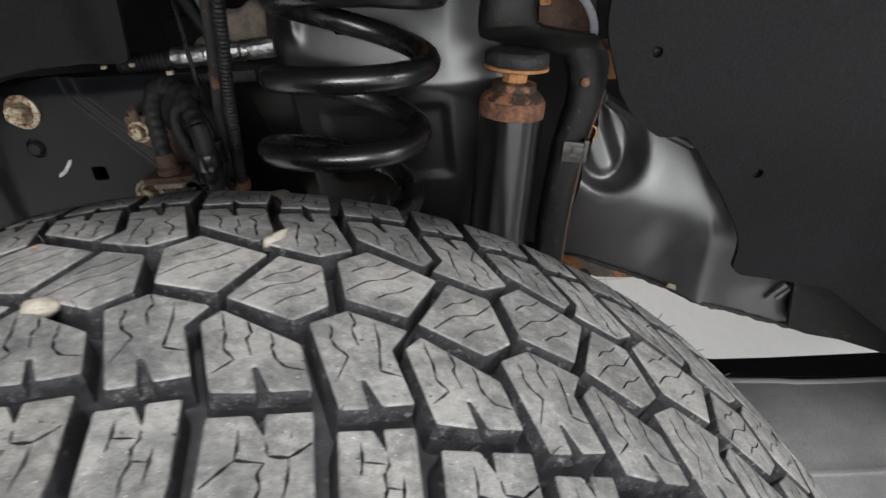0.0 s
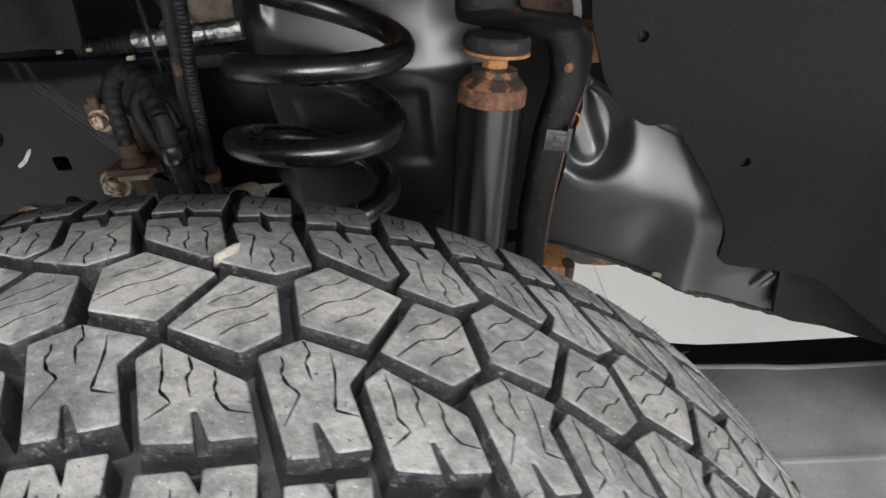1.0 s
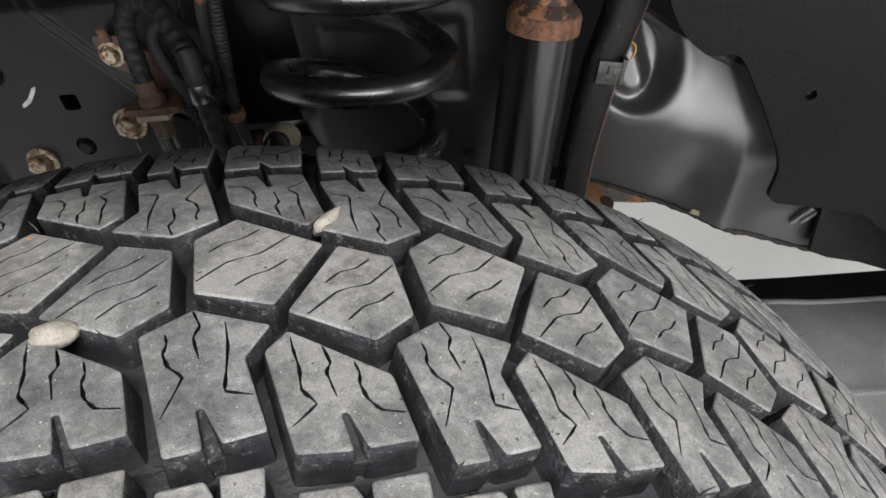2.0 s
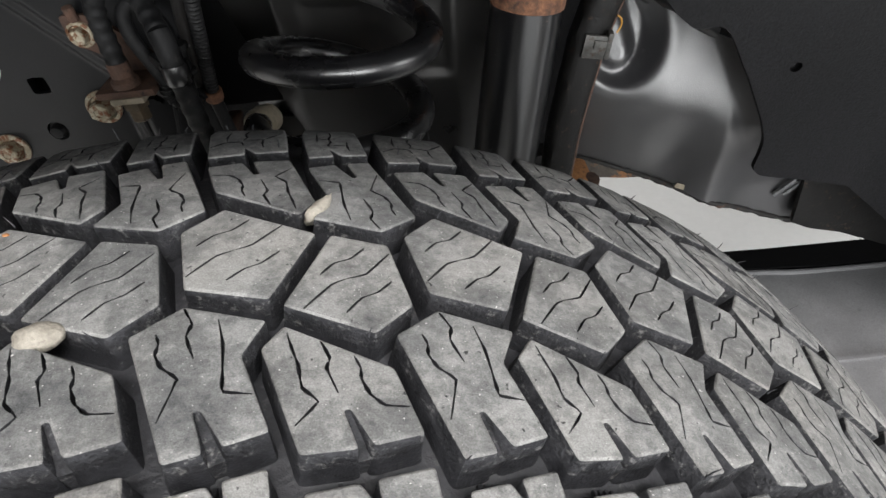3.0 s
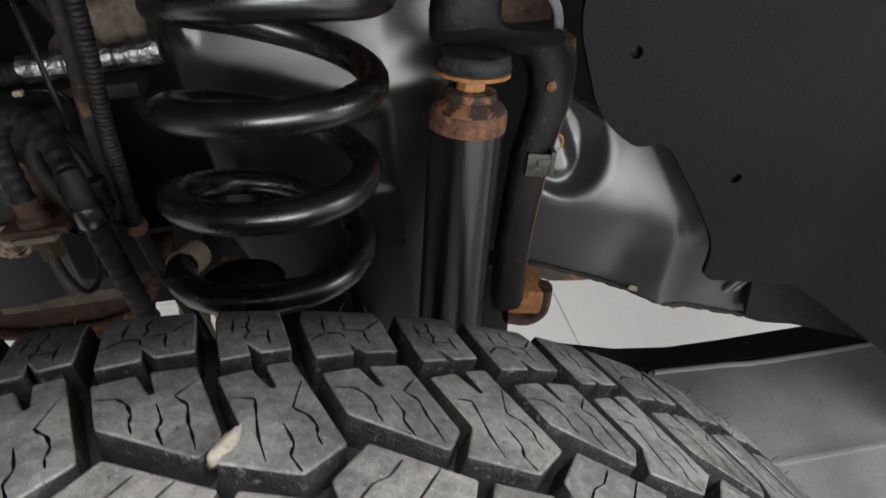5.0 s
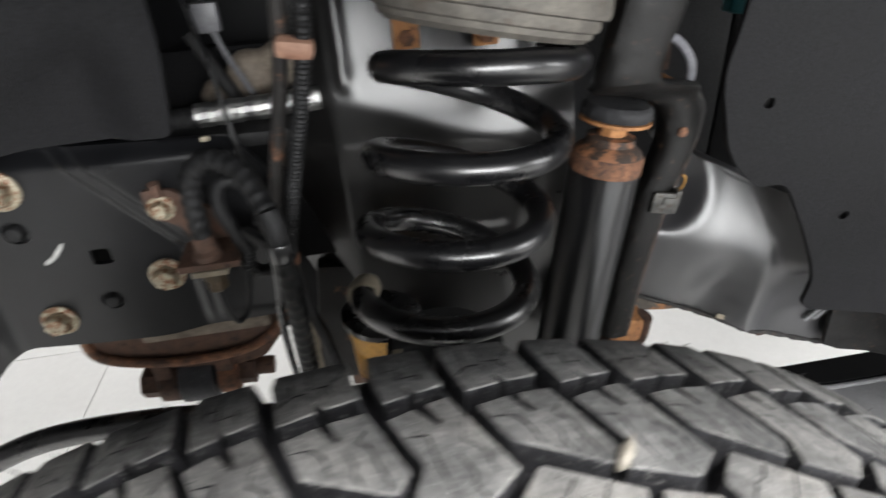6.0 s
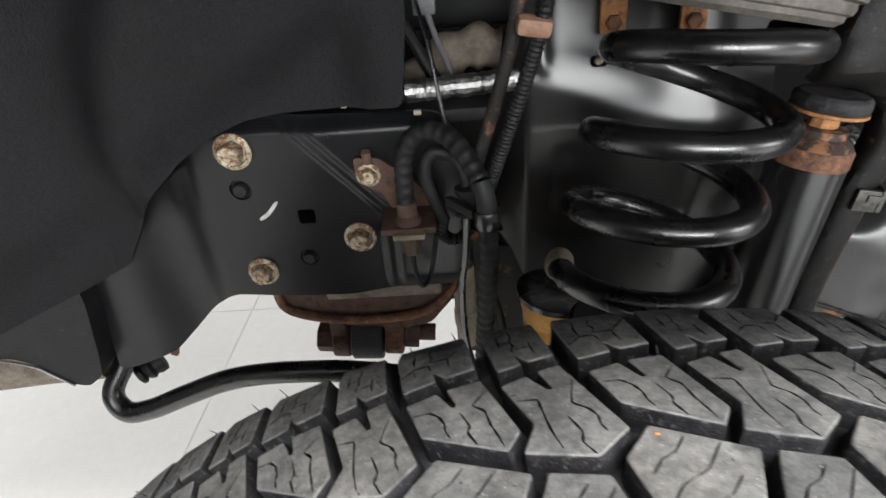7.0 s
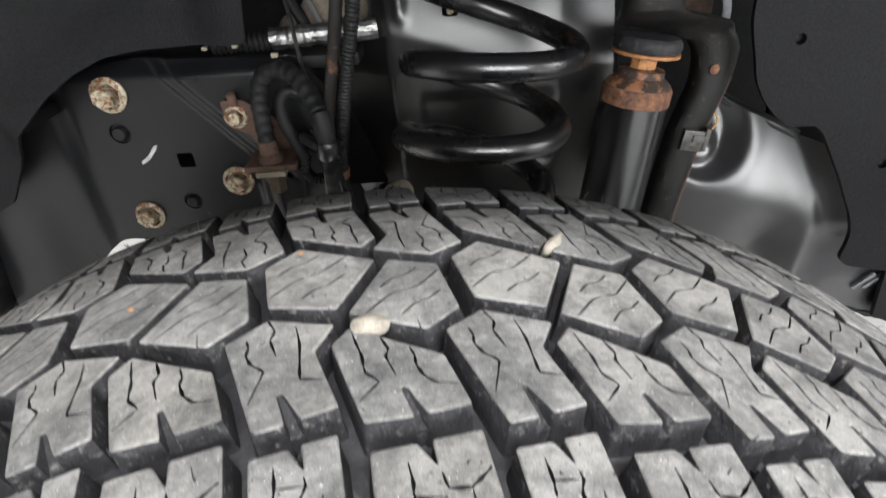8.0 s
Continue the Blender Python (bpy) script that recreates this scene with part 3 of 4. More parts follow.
# ---------------------------------------------------------------- frame bracket with bolts
def smooth(a, b, x):
    t = min(max((x - a) / (b - a), 0.0), 1.0)
    return t * t * (3 - 2 * t)


def bolt(at, r, label, owner, spin=0.3):
    """A flanged hexagon bolt head that faces the wheel."""
    m = Matrix.Translation(at) @ Matrix.Rotation(radians(90), 4, "X")
    b = part("bolt", lathe([(r * 0.98, -0.001), (r, 0.0008), (r, 0.0022), (r * 0.92, 0.0034), (r * 0.78, 0.0040), (r * 0.71, 0.0008), (r * 0.5, 0.0006)], m, 30), M_BOLT, owner, label)
    part("hex_head", lathe([(r * 0.63, 0.001), (r * 0.63, r * 0.80), (r * 0.55, r * 0.90), (r * 0.30, r * 0.91), (r * 0.26, r * 0.86)], m @ Matrix.Rotation(spin, 4, "Z"), 6), M_BOLT, b, "", 20)
    return b


PLATE_Y = 0.618
bracket = thing("frame_bracket", "satin black steel frame bracket with rusty flange bolts", "bracket")


def plate_front(x, z):
    y = PLATE_Y
    d = 0.757 * (x + 0.345) + 0.653 * (z - 0.797) if z > 0.70 - 0.5 * (x + 0.268) else (x + 0.268) * 0.97
    y -= 0.0048 * (smooth(-0.006, 0.0025, d) + smooth(0.0065, 0.0150, d)) * smooth(0.612, 0.640, z)
    y += 0.012 * smooth(-0.428, -0.468, x) - 0.022 * smooth(-0.465, -0.560, x)
    y += 0.012 * smooth(0.786, 0.803, z)
    return y


outline = rounded([(-0.61, 0.77), (-0.46, 0.79), (-0.36, 0.803), (-0.208, 0.797), (-0.185, 0.77), (-0.190, 0.64), (-0.205, 0.622), (-0.265, 0.620), (-0.311, 0.613), (-0.378, 0.616), (-0.432, 0.621), (-0.461, 0.600), (-0.489, 0.573), (-0.514, 0.551), (-0.578, 0.536), (-0.567, 0.633), (-0.60, 0.70)], 0.010)
HOLE_A, HOLE_B = (-0.394, 0.7365), (-0.345, 0.6605)
holes = [circle(*HOLE_A, 0.0105), circle(*HOLE_B, 0.0095), rounded([(-0.347, 0.6975), (-0.331, 0.6975), (-0.331, 0.7125), (-0.347, 0.7125)], 0.003, 3)]
part("plate", sheet(outline, holes, lambda x, z, w: Vector((x, plate_front(x, z) + w, z)), 0.006, 0.0025), M_PAINT, bracket, "", 50)
for at, r, spin in (((-0.391, PLATE_Y, 0.774), 0.0170, 0.35), ((-0.394, PLATE_Y, 0.6475), 0.0152, 0.1), ((-0.2915, PLATE_Y - 0.002, 0.681), 0.0155, 0.5)):
    bolt(at, r, "rust-spotted zinc flange bolt", bracket, spin)
for (hx, hz), r in ((HOLE_A, 0.0105), (HOLE_B, 0.0095)):
    m = Matrix.Translation((hx, PLATE_Y + 0.006, hz)) @ Matrix.Rotation(radians(90), 4, "X")
    part("plug", lathe([(r * 0.99, -0.004), (r * 0.99, 0.002), (r * 0.7, 0.003), (r * 0.66, 0.009), (r * 0.55, 0.0105), (r * 0.1, 0.011)], m, 20), M_HOSE, bracket, "dark rubber plug")
mark = sheet(rounded([(-0.3835, 0.7035), (-0.3805, 0.7045), (-0.3735, 0.7085), (-0.3655, 0.7175), (-0.3625, 0.7225), (-0.3665, 0.7215), (-0.3745, 0.7125), (-0.3835, 0.7065)], 0.001, 2), [], lambda x, z, w: Vector((x, PLATE_Y - 0.0006 + w, z)), 0.0007)
part("paint_mark", mark, M_CHALK, bracket, "white brushed inspection mark")
# the rail behind the bracket, which carries it; blackened to stand for shade
part("rail", block((0.72, 0.05, 0.145), pose(-0.26, 0.715, 0.705), 0.006), M_STRIP, bracket)
part("rail_web", block((0.06, 0.07, 0.10), pose(-0.42, 0.66, 0.71), 0.006), M_PAINT, bracket)

# ---------------------------------------------------------------- brake line bracket, hoses
line_bracket = thing("brake_line_bracket", "brown rusted brake line bracket bolted to the frame", "bracket")
tab = sheet(rounded([(-0.284, 0.766), (-0.262, 0.7645), (-0.236, 0.744), (-0.218, 0.722), (-0.216, 0.702), (-0.250, 0.702), (-0.262, 0.731), (-0.283, 0.744)], 0.004), [], lambda x, z, w: Vector((x, 0.602 + w, z)), 0.005)
part("tab", tab, M_DARKRUST, line_bracket)
bolt((-0.272, 0.602, 0.7505), 0.0108, "small rust-spotted zinc bolt", line_bracket, 0.2)
part("stud", tube([(-0.271, 0.600, 0.762), (-0.271, 0.598, 0.773)], 0.0042, 10), M_DARKRUST, line_bracket)
part("ledge", block((0.047, 0.042, 0.006), pose(-0.239, 0.583, 0.7135), 0.0015), M_DARKRUST, line_bracket)
part("seal", block((0.027, 0.026, 0.0050), pose(-0.239, 0.573, 0.7085), 0.001), M_CREAM, line_bracket, "dirty cream washer plate")
part("collar", lathe([(0.008, 0), (0.011, 0.001), (0.011, 0.006), (0.0085, 0.009), (0.0085, 0.02), (0.007, 0.022)], Matrix.Translation((-0.239, 0.572, 0.7165)), 18), M_DARKRUST, line_bracket)
part("nut", lathe([(0.0108, 0), (0.0108, -0.007), (0.0085, -0.008), (0.0085, -0.018), (0.006, -0.020)], Matrix.Translation((-0.239, 0.572, 0.7065)), 6), M_OLIVE, line_bracket, "olive plated hexagon fitting", 20)
part("line", tube(spline([(-0.239, 0.572, 0.692), (-0.238, 0.573, 0.665), (-0.234, 0.580, 0.645), (-0.226, 0.59, 0.652), (-0.218, 0.594, 0.69)], 6), 0.0022, 8), M_HOSE, line_bracket)


def ridged(base, ridge, pitch, length):
    """A radius that swells at even steps along a hose."""
    return lambda t: base + ridge * (0.5 + 0.5 * math.cos(2 * math.pi * t * length / pitch)) ** 2


def arc(line, step):
    """The same line in even steps."""
    line = [Vector(p) for p in line]
    total_len = sum((b - a).length for a, b in zip(line, line[1:]))
    n = max(2, int(total_len / step))
    out, k, done = [line[0]], 0, 0.0
    for i in range(1, n):
        want = total_len * i / n
        while done + (line[k + 1] - line[k]).length < want:
            done += (line[k + 1] - line[k]).length
            k += 1
        out.append(line[k].lerp(line[k + 1], (want - done) / (line[k + 1] - line[k]).length))
    return out + [line[-1]], total_len


brake_hose = thing("brake_hose", "thick black ribbed rubber brake hose bent in a loop", "hose")
line, length = arc(spline([(-0.239, 0.572, 0.728), (-0.238, 0.572, 0.765), (-0.233, 0.570, 0.786), (-0.219, 0.566, 0.799), (-0.201, 0.556, 0.798), (-0.187, 0.541, 0.787), (-0.178, 0.528, 0.772)], 10), 0.0015)
part("sleeve", tube(line, ridged(0.0072, 0.0009, 0.0095, length), 14), M_HOSE, brake_hose)
line, length = arc(spline([(-0.178, 0.528, 0.772), (-0.174, 0.522, 0.755), (-0.1735, 0.522, 0.735)], 8), 0.004)
part("hose", tube(line, 0.0080, 16), M_HOSE, brake_hose)
line, length = arc(spline([(-0.1735, 0.522, 0.737), (-0.174, 0.526, 0.70), (-0.177, 0.538, 0.65), (-0.181, 0.555, 0.59), (-0.186, 0.57, 0.50)], 10), 0.0018)
part("lower_sleeve", tube(line, ridged(0.0074, 0.0009, 0.0110, length), 14), M_HOSE, brake_hose)
part("clamp", lathe([(0.0090, -0.007), (0.0095, -0.006), (0.0095, 0.006), (0.0090, 0.007)], along((-0.1738, 0.522, 0.744), (-0.1735, 0.522, 0.70)), 24, closed=False), M_GLOSS, brake_hose, "black plastic clamp")
part("clip_arm", block((0.034, 0.006, 0.008), pose(-0.193, 0.545, 0.7425, 0, 0, -52), 0.0012), M_HOSE, brake_hose)

sensor_cable = thing("sensor_cable", "thin black wheel sensor cable with a plug", "cable")
line, length = arc(spline([(-0.209, 0.575, 0.716), (-0.216, 0.575, 0.737), (-0.221, 0.575, 0.754), (-0.220, 0.575, 0.770), (-0.211, 0.575, 0.778), (-0.198, 0.575, 0.772), (-0.191, 0.573, 0.760), (-0.189, 0.571, 0.748)], 8), 0.003)
part("sheath", tube(line, lambda t: 0.0056 if t < 0.75 else 0.0036, 12), M_HOSE, sensor_cable)
part("plug", lathe([(0.006, 0), (0.0092, 0.001), (0.0092, 0.004), (0.0072, 0.005), (0.0072, 0.020), (0.0092, 0.021), (0.0092, 0.025), (0.005, 0.026)], Matrix.Translation((-0.189, 0.570, 0.722)), 16), M_HOSE, sensor_cable)
line, length = arc(spline([(-0.189, 0.570, 0.724), (-0.193, 0.573, 0.679), (-0.198, 0.575, 0.641), (-0.198, 0.575, 0.586), (-0.192, 0.57, 0.55), (-0.188, 0.57, 0.50)], 8), 0.004)
part("cable", tube(line, 0.0032, 10), M_GLOSS, sensor_cable)
line, length = arc(spline([(-0.209, 0.575, 0.718), (-0.212, 0.577, 0.704), (-0.206, 0.580, 0.694), (-0.196, 0.582, 0.693), (-0.187, 0.584, 0.700)], 8), 0.001)
part("corrugated_end", tube(line, ridged(0.0048, 0.0012, 0.004, length), 10), M_HOSE, sensor_cable)

loom = thing("cable_loom", "black corrugated cable loom beside a steel pipe", "cable")
line, length = arc(spline([(-0.118, 0.515, 1.0), (-0.131, 0.526, 0.895), (-0.143, 0.54, 0.84), (-0.158, 0.556, 0.788), (-0.172, 0.577, 0.735), (-0.1815, 0.590, 0.695)], 10), 0.001)
part("corrugated_tube", tube(line, ridged(0.0050, 0.0010, 0.0036, length), 10), M_HOSE, loom)
part("pipe", tube(spline([(-0.137, 0.535, 1.0), (-0.147, 0.542, 0.89), (-0.160, 0.556, 0.83), (-0.178, 0.575, 0.765), (-0.19, 0.595, 0.70)], 8), 0.0052, 12), M_RUSTYBLACK, loom, "rust-flecked black steel pipe")
part("end_band", lathe([(0.0075, -0.005), (0.008, -0.004), (0.008, 0.004), (0.0075, 0.005)], along((-0.1818, 0.5908, 0.694), (-0.185, 0.597, 0.67)), 18), M_RUST, loom, "rusty end band")
part("clamp", block((0.023, 0.014, 0.012), pose(-0.139, 0.527, 0.877, 10, 10, 0), 0.0045), M_CLAMP, loom, "pinkish brown rusted clamp")
part("lower_hose", tube(spline([(-0.182, 0.592, 0.690), (-0.178, 0.592, 0.65), (-0.165, 0.585, 0.60), (-0.155, 0.58, 0.52)], 8), 0.0055, 12), M_HOSE, loom)

# ---------------------------------------------------------------- coil spring
spring = thing("coil_spring", "thick black coil spring with a scuffed gloss finish", "spring")


AXIS = Vector((0.2142, 0.1088, 1)).normalized()
SIDE = (Vector((1, 0, 0)) - AXIS * AXIS.x).normalized()
OVER = AXIS.cross(SIDE)


def spring_axis(z):
    return Vector((-0.0541 + 0.2142 * (z - 0.75), 0.5062 + 0.1088 * (z - 0.75), z))


def helix(phi):
    turns = (phi - math.pi) / (2 * math.pi)
    z = 0.6944 + 0.0505 * min(turns, 3.3) + 0.0005 * turns * turns + 0.012 * max(turns - 3.3, 0) + 0.010 * max(0.2 - turns, 0)
    return spring_axis(z) + 0.0576 * (math.cos(phi) * SIDE + math.sin(phi) * OVER)


part("coil", tube([helix(math.pi * 0.92 + 2 * math.pi * 3.62 * i / 240) for i in range(241)], 0.0094, 18), M_GLOSS, spring)
e0, e1 = helix(math.pi * 0.90), helix(math.pi * 0.95)
part("end_sleeve", lathe([(0.0085, -0.004), (0.0106, -0.002), (0.0112, 0.008), (0.0108, 0.016), (0.0097, 0.020)], along(e0, e1), 20), M_CREAM, spring, "dirty pale tape on the spring end")
seat = Matrix.Translation(spring_axis(0.878)) @ AXIS.to_track_quat("Z", "Y").to_matrix().to_4x4()
part("upper_seat", lathe([(0.02, 0.0), (0.060, 0.0), (0.064, 0.003), (0.0645, 0.006), (0.067, 0.007), (0.068, 0.010), (0.0675, 0.013), (0.0715, 0.014), (0.0725, 0.018), (0.071, 0.030), (0.06, 0.036), (0.05, 0.12)], seat, 48), M_CREAM_DARK, spring, "grey-brown rubber spring seat")

# ---------------------------------------------------------------- shock absorber
shock = thing("shock_absorber", "black shock absorber with a rusty collar and rubber cap", "shock absorber")
S1, S0 = Vector((0.0836, 0.574, 0.7535)), Vector((0.0205, 0.560, 0.30))
m, L = along(S0, S1), (S1 - S0).length
part("body", lathe([(0.020, 0), (0.0284, 0.008), (0.0284, L), (0.0276, L + 0.0005)], m, 48), M_SHOCK, shock)
part("collar", lathe([(0.0280, L - 0.005), (0.0289, L - 0.004), (0.0289, L + 0.008), (0.0276, L + 0.010)], m, 40), M_RUST, shock, "flaking rust-brown steel collar")
part("shoulder", lathe([(0.0276, L + 0.010), (0.0262, L + 0.0125), (0.0215, L + 0.0165), (0.0195, L + 0.018), (0.0190, L + 0.0235), (0.0135, L + 0.0245)], m, 40), M_SHOULDER, shock, "black paint flaking over rust")
part("rod_nut", lathe([(0.0110, L + 0.023), (0.0110, L + 0.0345), (0.0095, L + 0.036)], m, 8), M_ORANGE, shock, "orange rusted rod nut", 25)
part("washer", lathe([(0.012, L + 0.0345), (0.0255, L + 0.0350), (0.0278, L + 0.0358), (0.0278, L + 0.0382), (0.012, L + 0.039)], m, 40), M_ORANGE, shock, "orange rusted washer")
cap = lathe([(0.022, L + 0.038), (0.0262, L + 0.039), (0.0272, L + 0.042), (0.0271, L + 0.045), (0.0266, L + 0.0475), (0.0240, L + 0.0500), (0.012, L + 0.0508), (0.004, L + 0.0508)], m, 144)
for v in cap.verts:
    lv = m.inverted() @ v.co
    if math.hypot(lv.x, lv.y) > 0.02:
        v.co += Vector((lv.x, lv.y, 0)).normalized() * (0.0005 * math.sin(11 * math.atan2(lv.y, lv.x)) - 0.0030 * max(0.0, math.sin(21 * math.atan2(lv.y, lv.x) + 1.3 + 90 * lv.z + 2 * math.sin(5 * math.atan2(lv.y, lv.x)))) ** 10)
part("rubber_cap", cap, M_CAP, shock, "cracked black rubber bushing")

# ---------------------------------------------------------------- support arm beside the shock
arm = thing("support_arm", "black cast support arm with a rusted foot", "bracket")
ARM = [(1.02, 0.128, 0.026), (0.88, 0.091, 0.0235), (0.836, 0.079, 0.0220), (0.823, 0.081, 0.0240), (0.816, 0.103, 0.0430), (0.809, 0.118, 0.0420), (0.801, 0.141, 0.0220), (0.790, 0.151, 0.0195), (0.770, 0.1525, 0.0165), (0.752, 0.149, 0.0155), (0.713, 0.1365, 0.0150), (0.631, 0.1215, 0.0145), (0.560, 0.115, 0.0140)]


def arm_at(z):
    for (z1, c1, w1), (z0, c0, w0) in zip(ARM, ARM[1:]):
        if z >= z0:
            t = (z - z0) / (z1 - z0)
            return c0 + t * (c1 - c0), w0 + t * (w1 - w0)
    return ARM[-1][1:]


arm_bm = bmesh.new()
rings = []
for i in range(93):
    z = 1.02 - 0.005 * i
    (ca, wa), (cb, wb) = arm_at(min(z + 0.004, 1.02)), arm_at(z - 0.004)
    c, w = 0.5 * (ca + cb), 0.5 * (wa + wb)
    ring = []
    for k in range(20):
        a = 2 * math.pi * k / 20
        ex, ey = math.cos(a), math.sin(a)
        squash = 1.0 / (abs(ex) ** 3 + abs(ey) ** 3) ** (1 / 3)
        lump = 0.0006 * noise.noise(Vector((ex * 3, z * 90, ey * 3)))
        ring.append(arm_bm.verts.new((c + (w + lump) * squash * ex, 0.590 - 0.046 * smooth(0.800, 0.832, z) + (0.0145 + lump) * squash * ey, z)))
    rings.append(ring)
for a, b in zip(rings, rings[1:]):
    for k in range(20):
        arm_bm.faces.new((a[k], a[(k + 1) % 20], b[(k + 1) % 20], b[k]))
arm_bm.faces.new(rings[0])
arm_bm.faces.new(rings[-1])
part("cast_arm", arm_bm, M_CAST, arm)
part("rust_spot_bolt", lathe([(0.004, 0), (0.004, 0.002), (0.002, 0.003)], Matrix.Translation((0.1475, 0.5755, 0.772)) @ Matrix.Rotation(radians(90), 4, "X"), 12), M_RUST, arm)
# thin brown strip added for the reflection along the arm's rounded edge
part("edge_glint", tube([(arm_at(z)[0] + arm_at(z)[1] * 0.97, 0.584, z) for z in (0.762, 0.74, 0.72, 0.70, 0.68, 0.65, 0.62, 0.59, 0.562)], 0.0019, 8), M_DARKRUST, arm, "brown strip for the rust-tinted glint along the arm")
# dark block added to close the gap between shock and arm
part("gap_filler", block((0.060, 0.030, 0.110), pose(0.106, 0.665, 0.505, 0, 4, 0), 0.006), M_CAST, arm)
part("foot", block((0.038, 0.05, 0.030), pose(0.142, 0.628, 0.540, 0, 12, 0), 0.006), M_ORANGE, arm, "orange rusted foot")
part("foot_hook", tube(spline([(0.120, 0.612, 0.522), (0.142, 0.612, 0.515), (0.158, 0.612, 0.525), (0.162, 0.612, 0.552)], 6), 0.007, 10, 1.6), M_DARKRUST, arm)
clip = part("spring_clip", block((0.018, 0.004, 0.019), pose(0.1375, 0.571, 0.711, 0, 8, -6), 0.0008), M_DULL, arm, "dull folded sheet metal clip")
part("clip_tongue", block((0.010, 0.003, 0.007), pose(0.1415, 0.5685, 0.713, 0, 8, -6), 0.0006), M_DULL, clip)
part("clip_lip", block((0.004, 0.010, 0.021), pose(0.1490, 0.5725, 0.711, 0, 8, -6), 0.0006), M_DULL, clip)
part("wire_loop", tube(spline([(0.1555, 0.577, 0.732), (0.1590, 0.578, 0.729), (0.1600, 0.579, 0.723), (0.1570, 0.579, 0.717)], 6), 0.0008, 6), M_YELLOW, arm, "thin yellow wire loop")

# ---------------------------------------------------------------- formed sheet panels
def gauss(x, z, cx, cz, rx, rz):
    return math.exp(-(((x - cx) / rx) ** 2 + ((z - cz) / rz) ** 2))


def tower_front(x, z):
    # a slanting crease: upright below it, leaning back above it
    up = z - (0.783 - 0.33 * (x + 0.05))
    lean = max(up, 0) if abs(up) > 0.005 else (up + 0.005) ** 2 / 0.02
    y = 0.626 + 0.247 * lean + 0.24 * max(0.766 - z, 0) + 0.10 * max(0.03 - x, 0) + 0.30 * (x + 0.05) ** 2
    # a bead up its edge
    y -= 0.0032 * math.exp(-((x + 0.117) / 0.0060) ** 2) * smooth(0.002, 0.018, up)
    y += 0.55 * max(-0.130 - x, 0)
    # stamped pocket
    inside = smooth(-0.108, -0.096, x) * smooth(0.030, 0.016, x) * smooth(0.658, 0.670, z) * smooth(0.750, 0.738, z)
    y += 0.0022 * inside
    return y


tower = thing("spring_tower", "black coated steel spring tower with a stamped pocket", "panel")
part("panel", sheet([(-0.190, 0.62), (-0.124, 0.44), (0.080, 0.44), (0.080, 1.02), (-0.135, 1.02), (-0.146, 0.815), (-0.190, 0.80)], [rounded([(-0.0775, 0.8165), (-0.0625, 0.8165), (-0.0625, 0.8255), (-0.0775, 0.8255)], 0.0042)], lambda x, z, w: Vector((x, tower_front(x, z) + w, z)), 0.004, 0.0035), M_PANEL, tower, "", 60)
part("slot_bolt", lathe([(0.0035, 0), (0.0035, 0.004), (0.002, 0.005)], Matrix.Translation((-0.070, 0.647, 0.821)) @ Matrix.Rotation(radians(90), 4, "X"), 10), M_BOLT, tower)
for bx, bz in ((-0.0635, 0.850), (0.0, 0.847)):
    part("orange_tab", block((0.021, 0.006, 0.05), pose(bx, 0.634, bz + 0.02), 0.002), M_ORANGE, tower, "orange primed tab")
    part("tab_bolt", lathe([(0.0065, 0), (0.0065, 0.004), (0.004, 0.005)], Matrix.Translation((bx, 0.631, bz + 0.004)) @ Matrix.Rotation(radians(90), 4, "X"), 6), M_RUST, tower, "", 20)

# lower spring seat on the axle
axle = thing("axle_seat", "dark axle spring seat with a yellow plastic bump stop", "axle")
part("perch", lathe([(0.02, -0.16), (0.040, -0.10), (0.044, -0.02), (0.046, -0.014), (0.042, -0.010), (0.03, -0.010)], Matrix.Translation((-0.066, 0.510, 0.660)), 40), M_PAINT, axle)
part("beam", tube([(-0.064, 0.36, 0.40), (-0.064, 0.60, 0.46), (-0.064, 1.2, 0.42)], 0.05, 20), M_PAINT, axle)
part("bump_stop", lathe([(0.022, -0.055), (0.0275, -0.050), (0.0285, -0.022), (0.0275, -0.020), (0.0285, -0.018), (0.029, -0.010), (0.0305, -0.004), (0.0305, 0.004), (0.026, 0.006)], Matrix.Translation((-0.114, 0.577, 0.624)), 36), M_YELLOW, axle, "yellow plastic cup")
cover = bmesh.new()
prev = None
for i in range(15):
    a = radians(304 + 2.7 * i)
    col = [cover.verts.new((-0.114 + r * math.cos(a), 0.577 + r * math.sin(a), z)) for r, z in ((0.0300, 0.565), (0.0345, 0.565), (0.0355, 0.627), (0.0315, 0.628))]
    if prev:
        for k in range(4):
            cover.faces.new((prev[k], prev[(k + 1) % 4], col[(k + 1) % 4], col[k]))
    else:
        cover.faces.new(col)
    prev = col
cover.faces.new(prev)
part("cup_cover", cover, M_HOSE, axle, "black rubber cover round the cup")
part("arm", block((0.075, 0.05, 0.16), pose(-0.150, 0.715, 0.535, 0, 8, 0), 0.008), M_RUSTYBLACK, axle, "dark rust-stained axle arm")
part("strap", block((0.008, 0.010, 0.035), pose(-0.104, 0.478, 0.655), 0.002), M_CREAM, axle, "dirty pale strap")
part("cup_ring", lathe([(0.025, 0.005), (0.0345, 0.005), (0.0355, 0.011), (0.026, 0.013)], Matrix.Translation((-0.114, 0.576, 0.624)) @ Matrix.Rotation(radians(6), 4, "Y"), 36), M_GLOSS, axle)


RIDGE = [(0.184, 0.7195), (0.187, 0.7180), (0.191, 0.7155), (0.219, 0.698), (0.247, 0.686), (0.270, 0.675), (0.285, 0.657), (0.296, 0.636), (0.303, 0.611)]


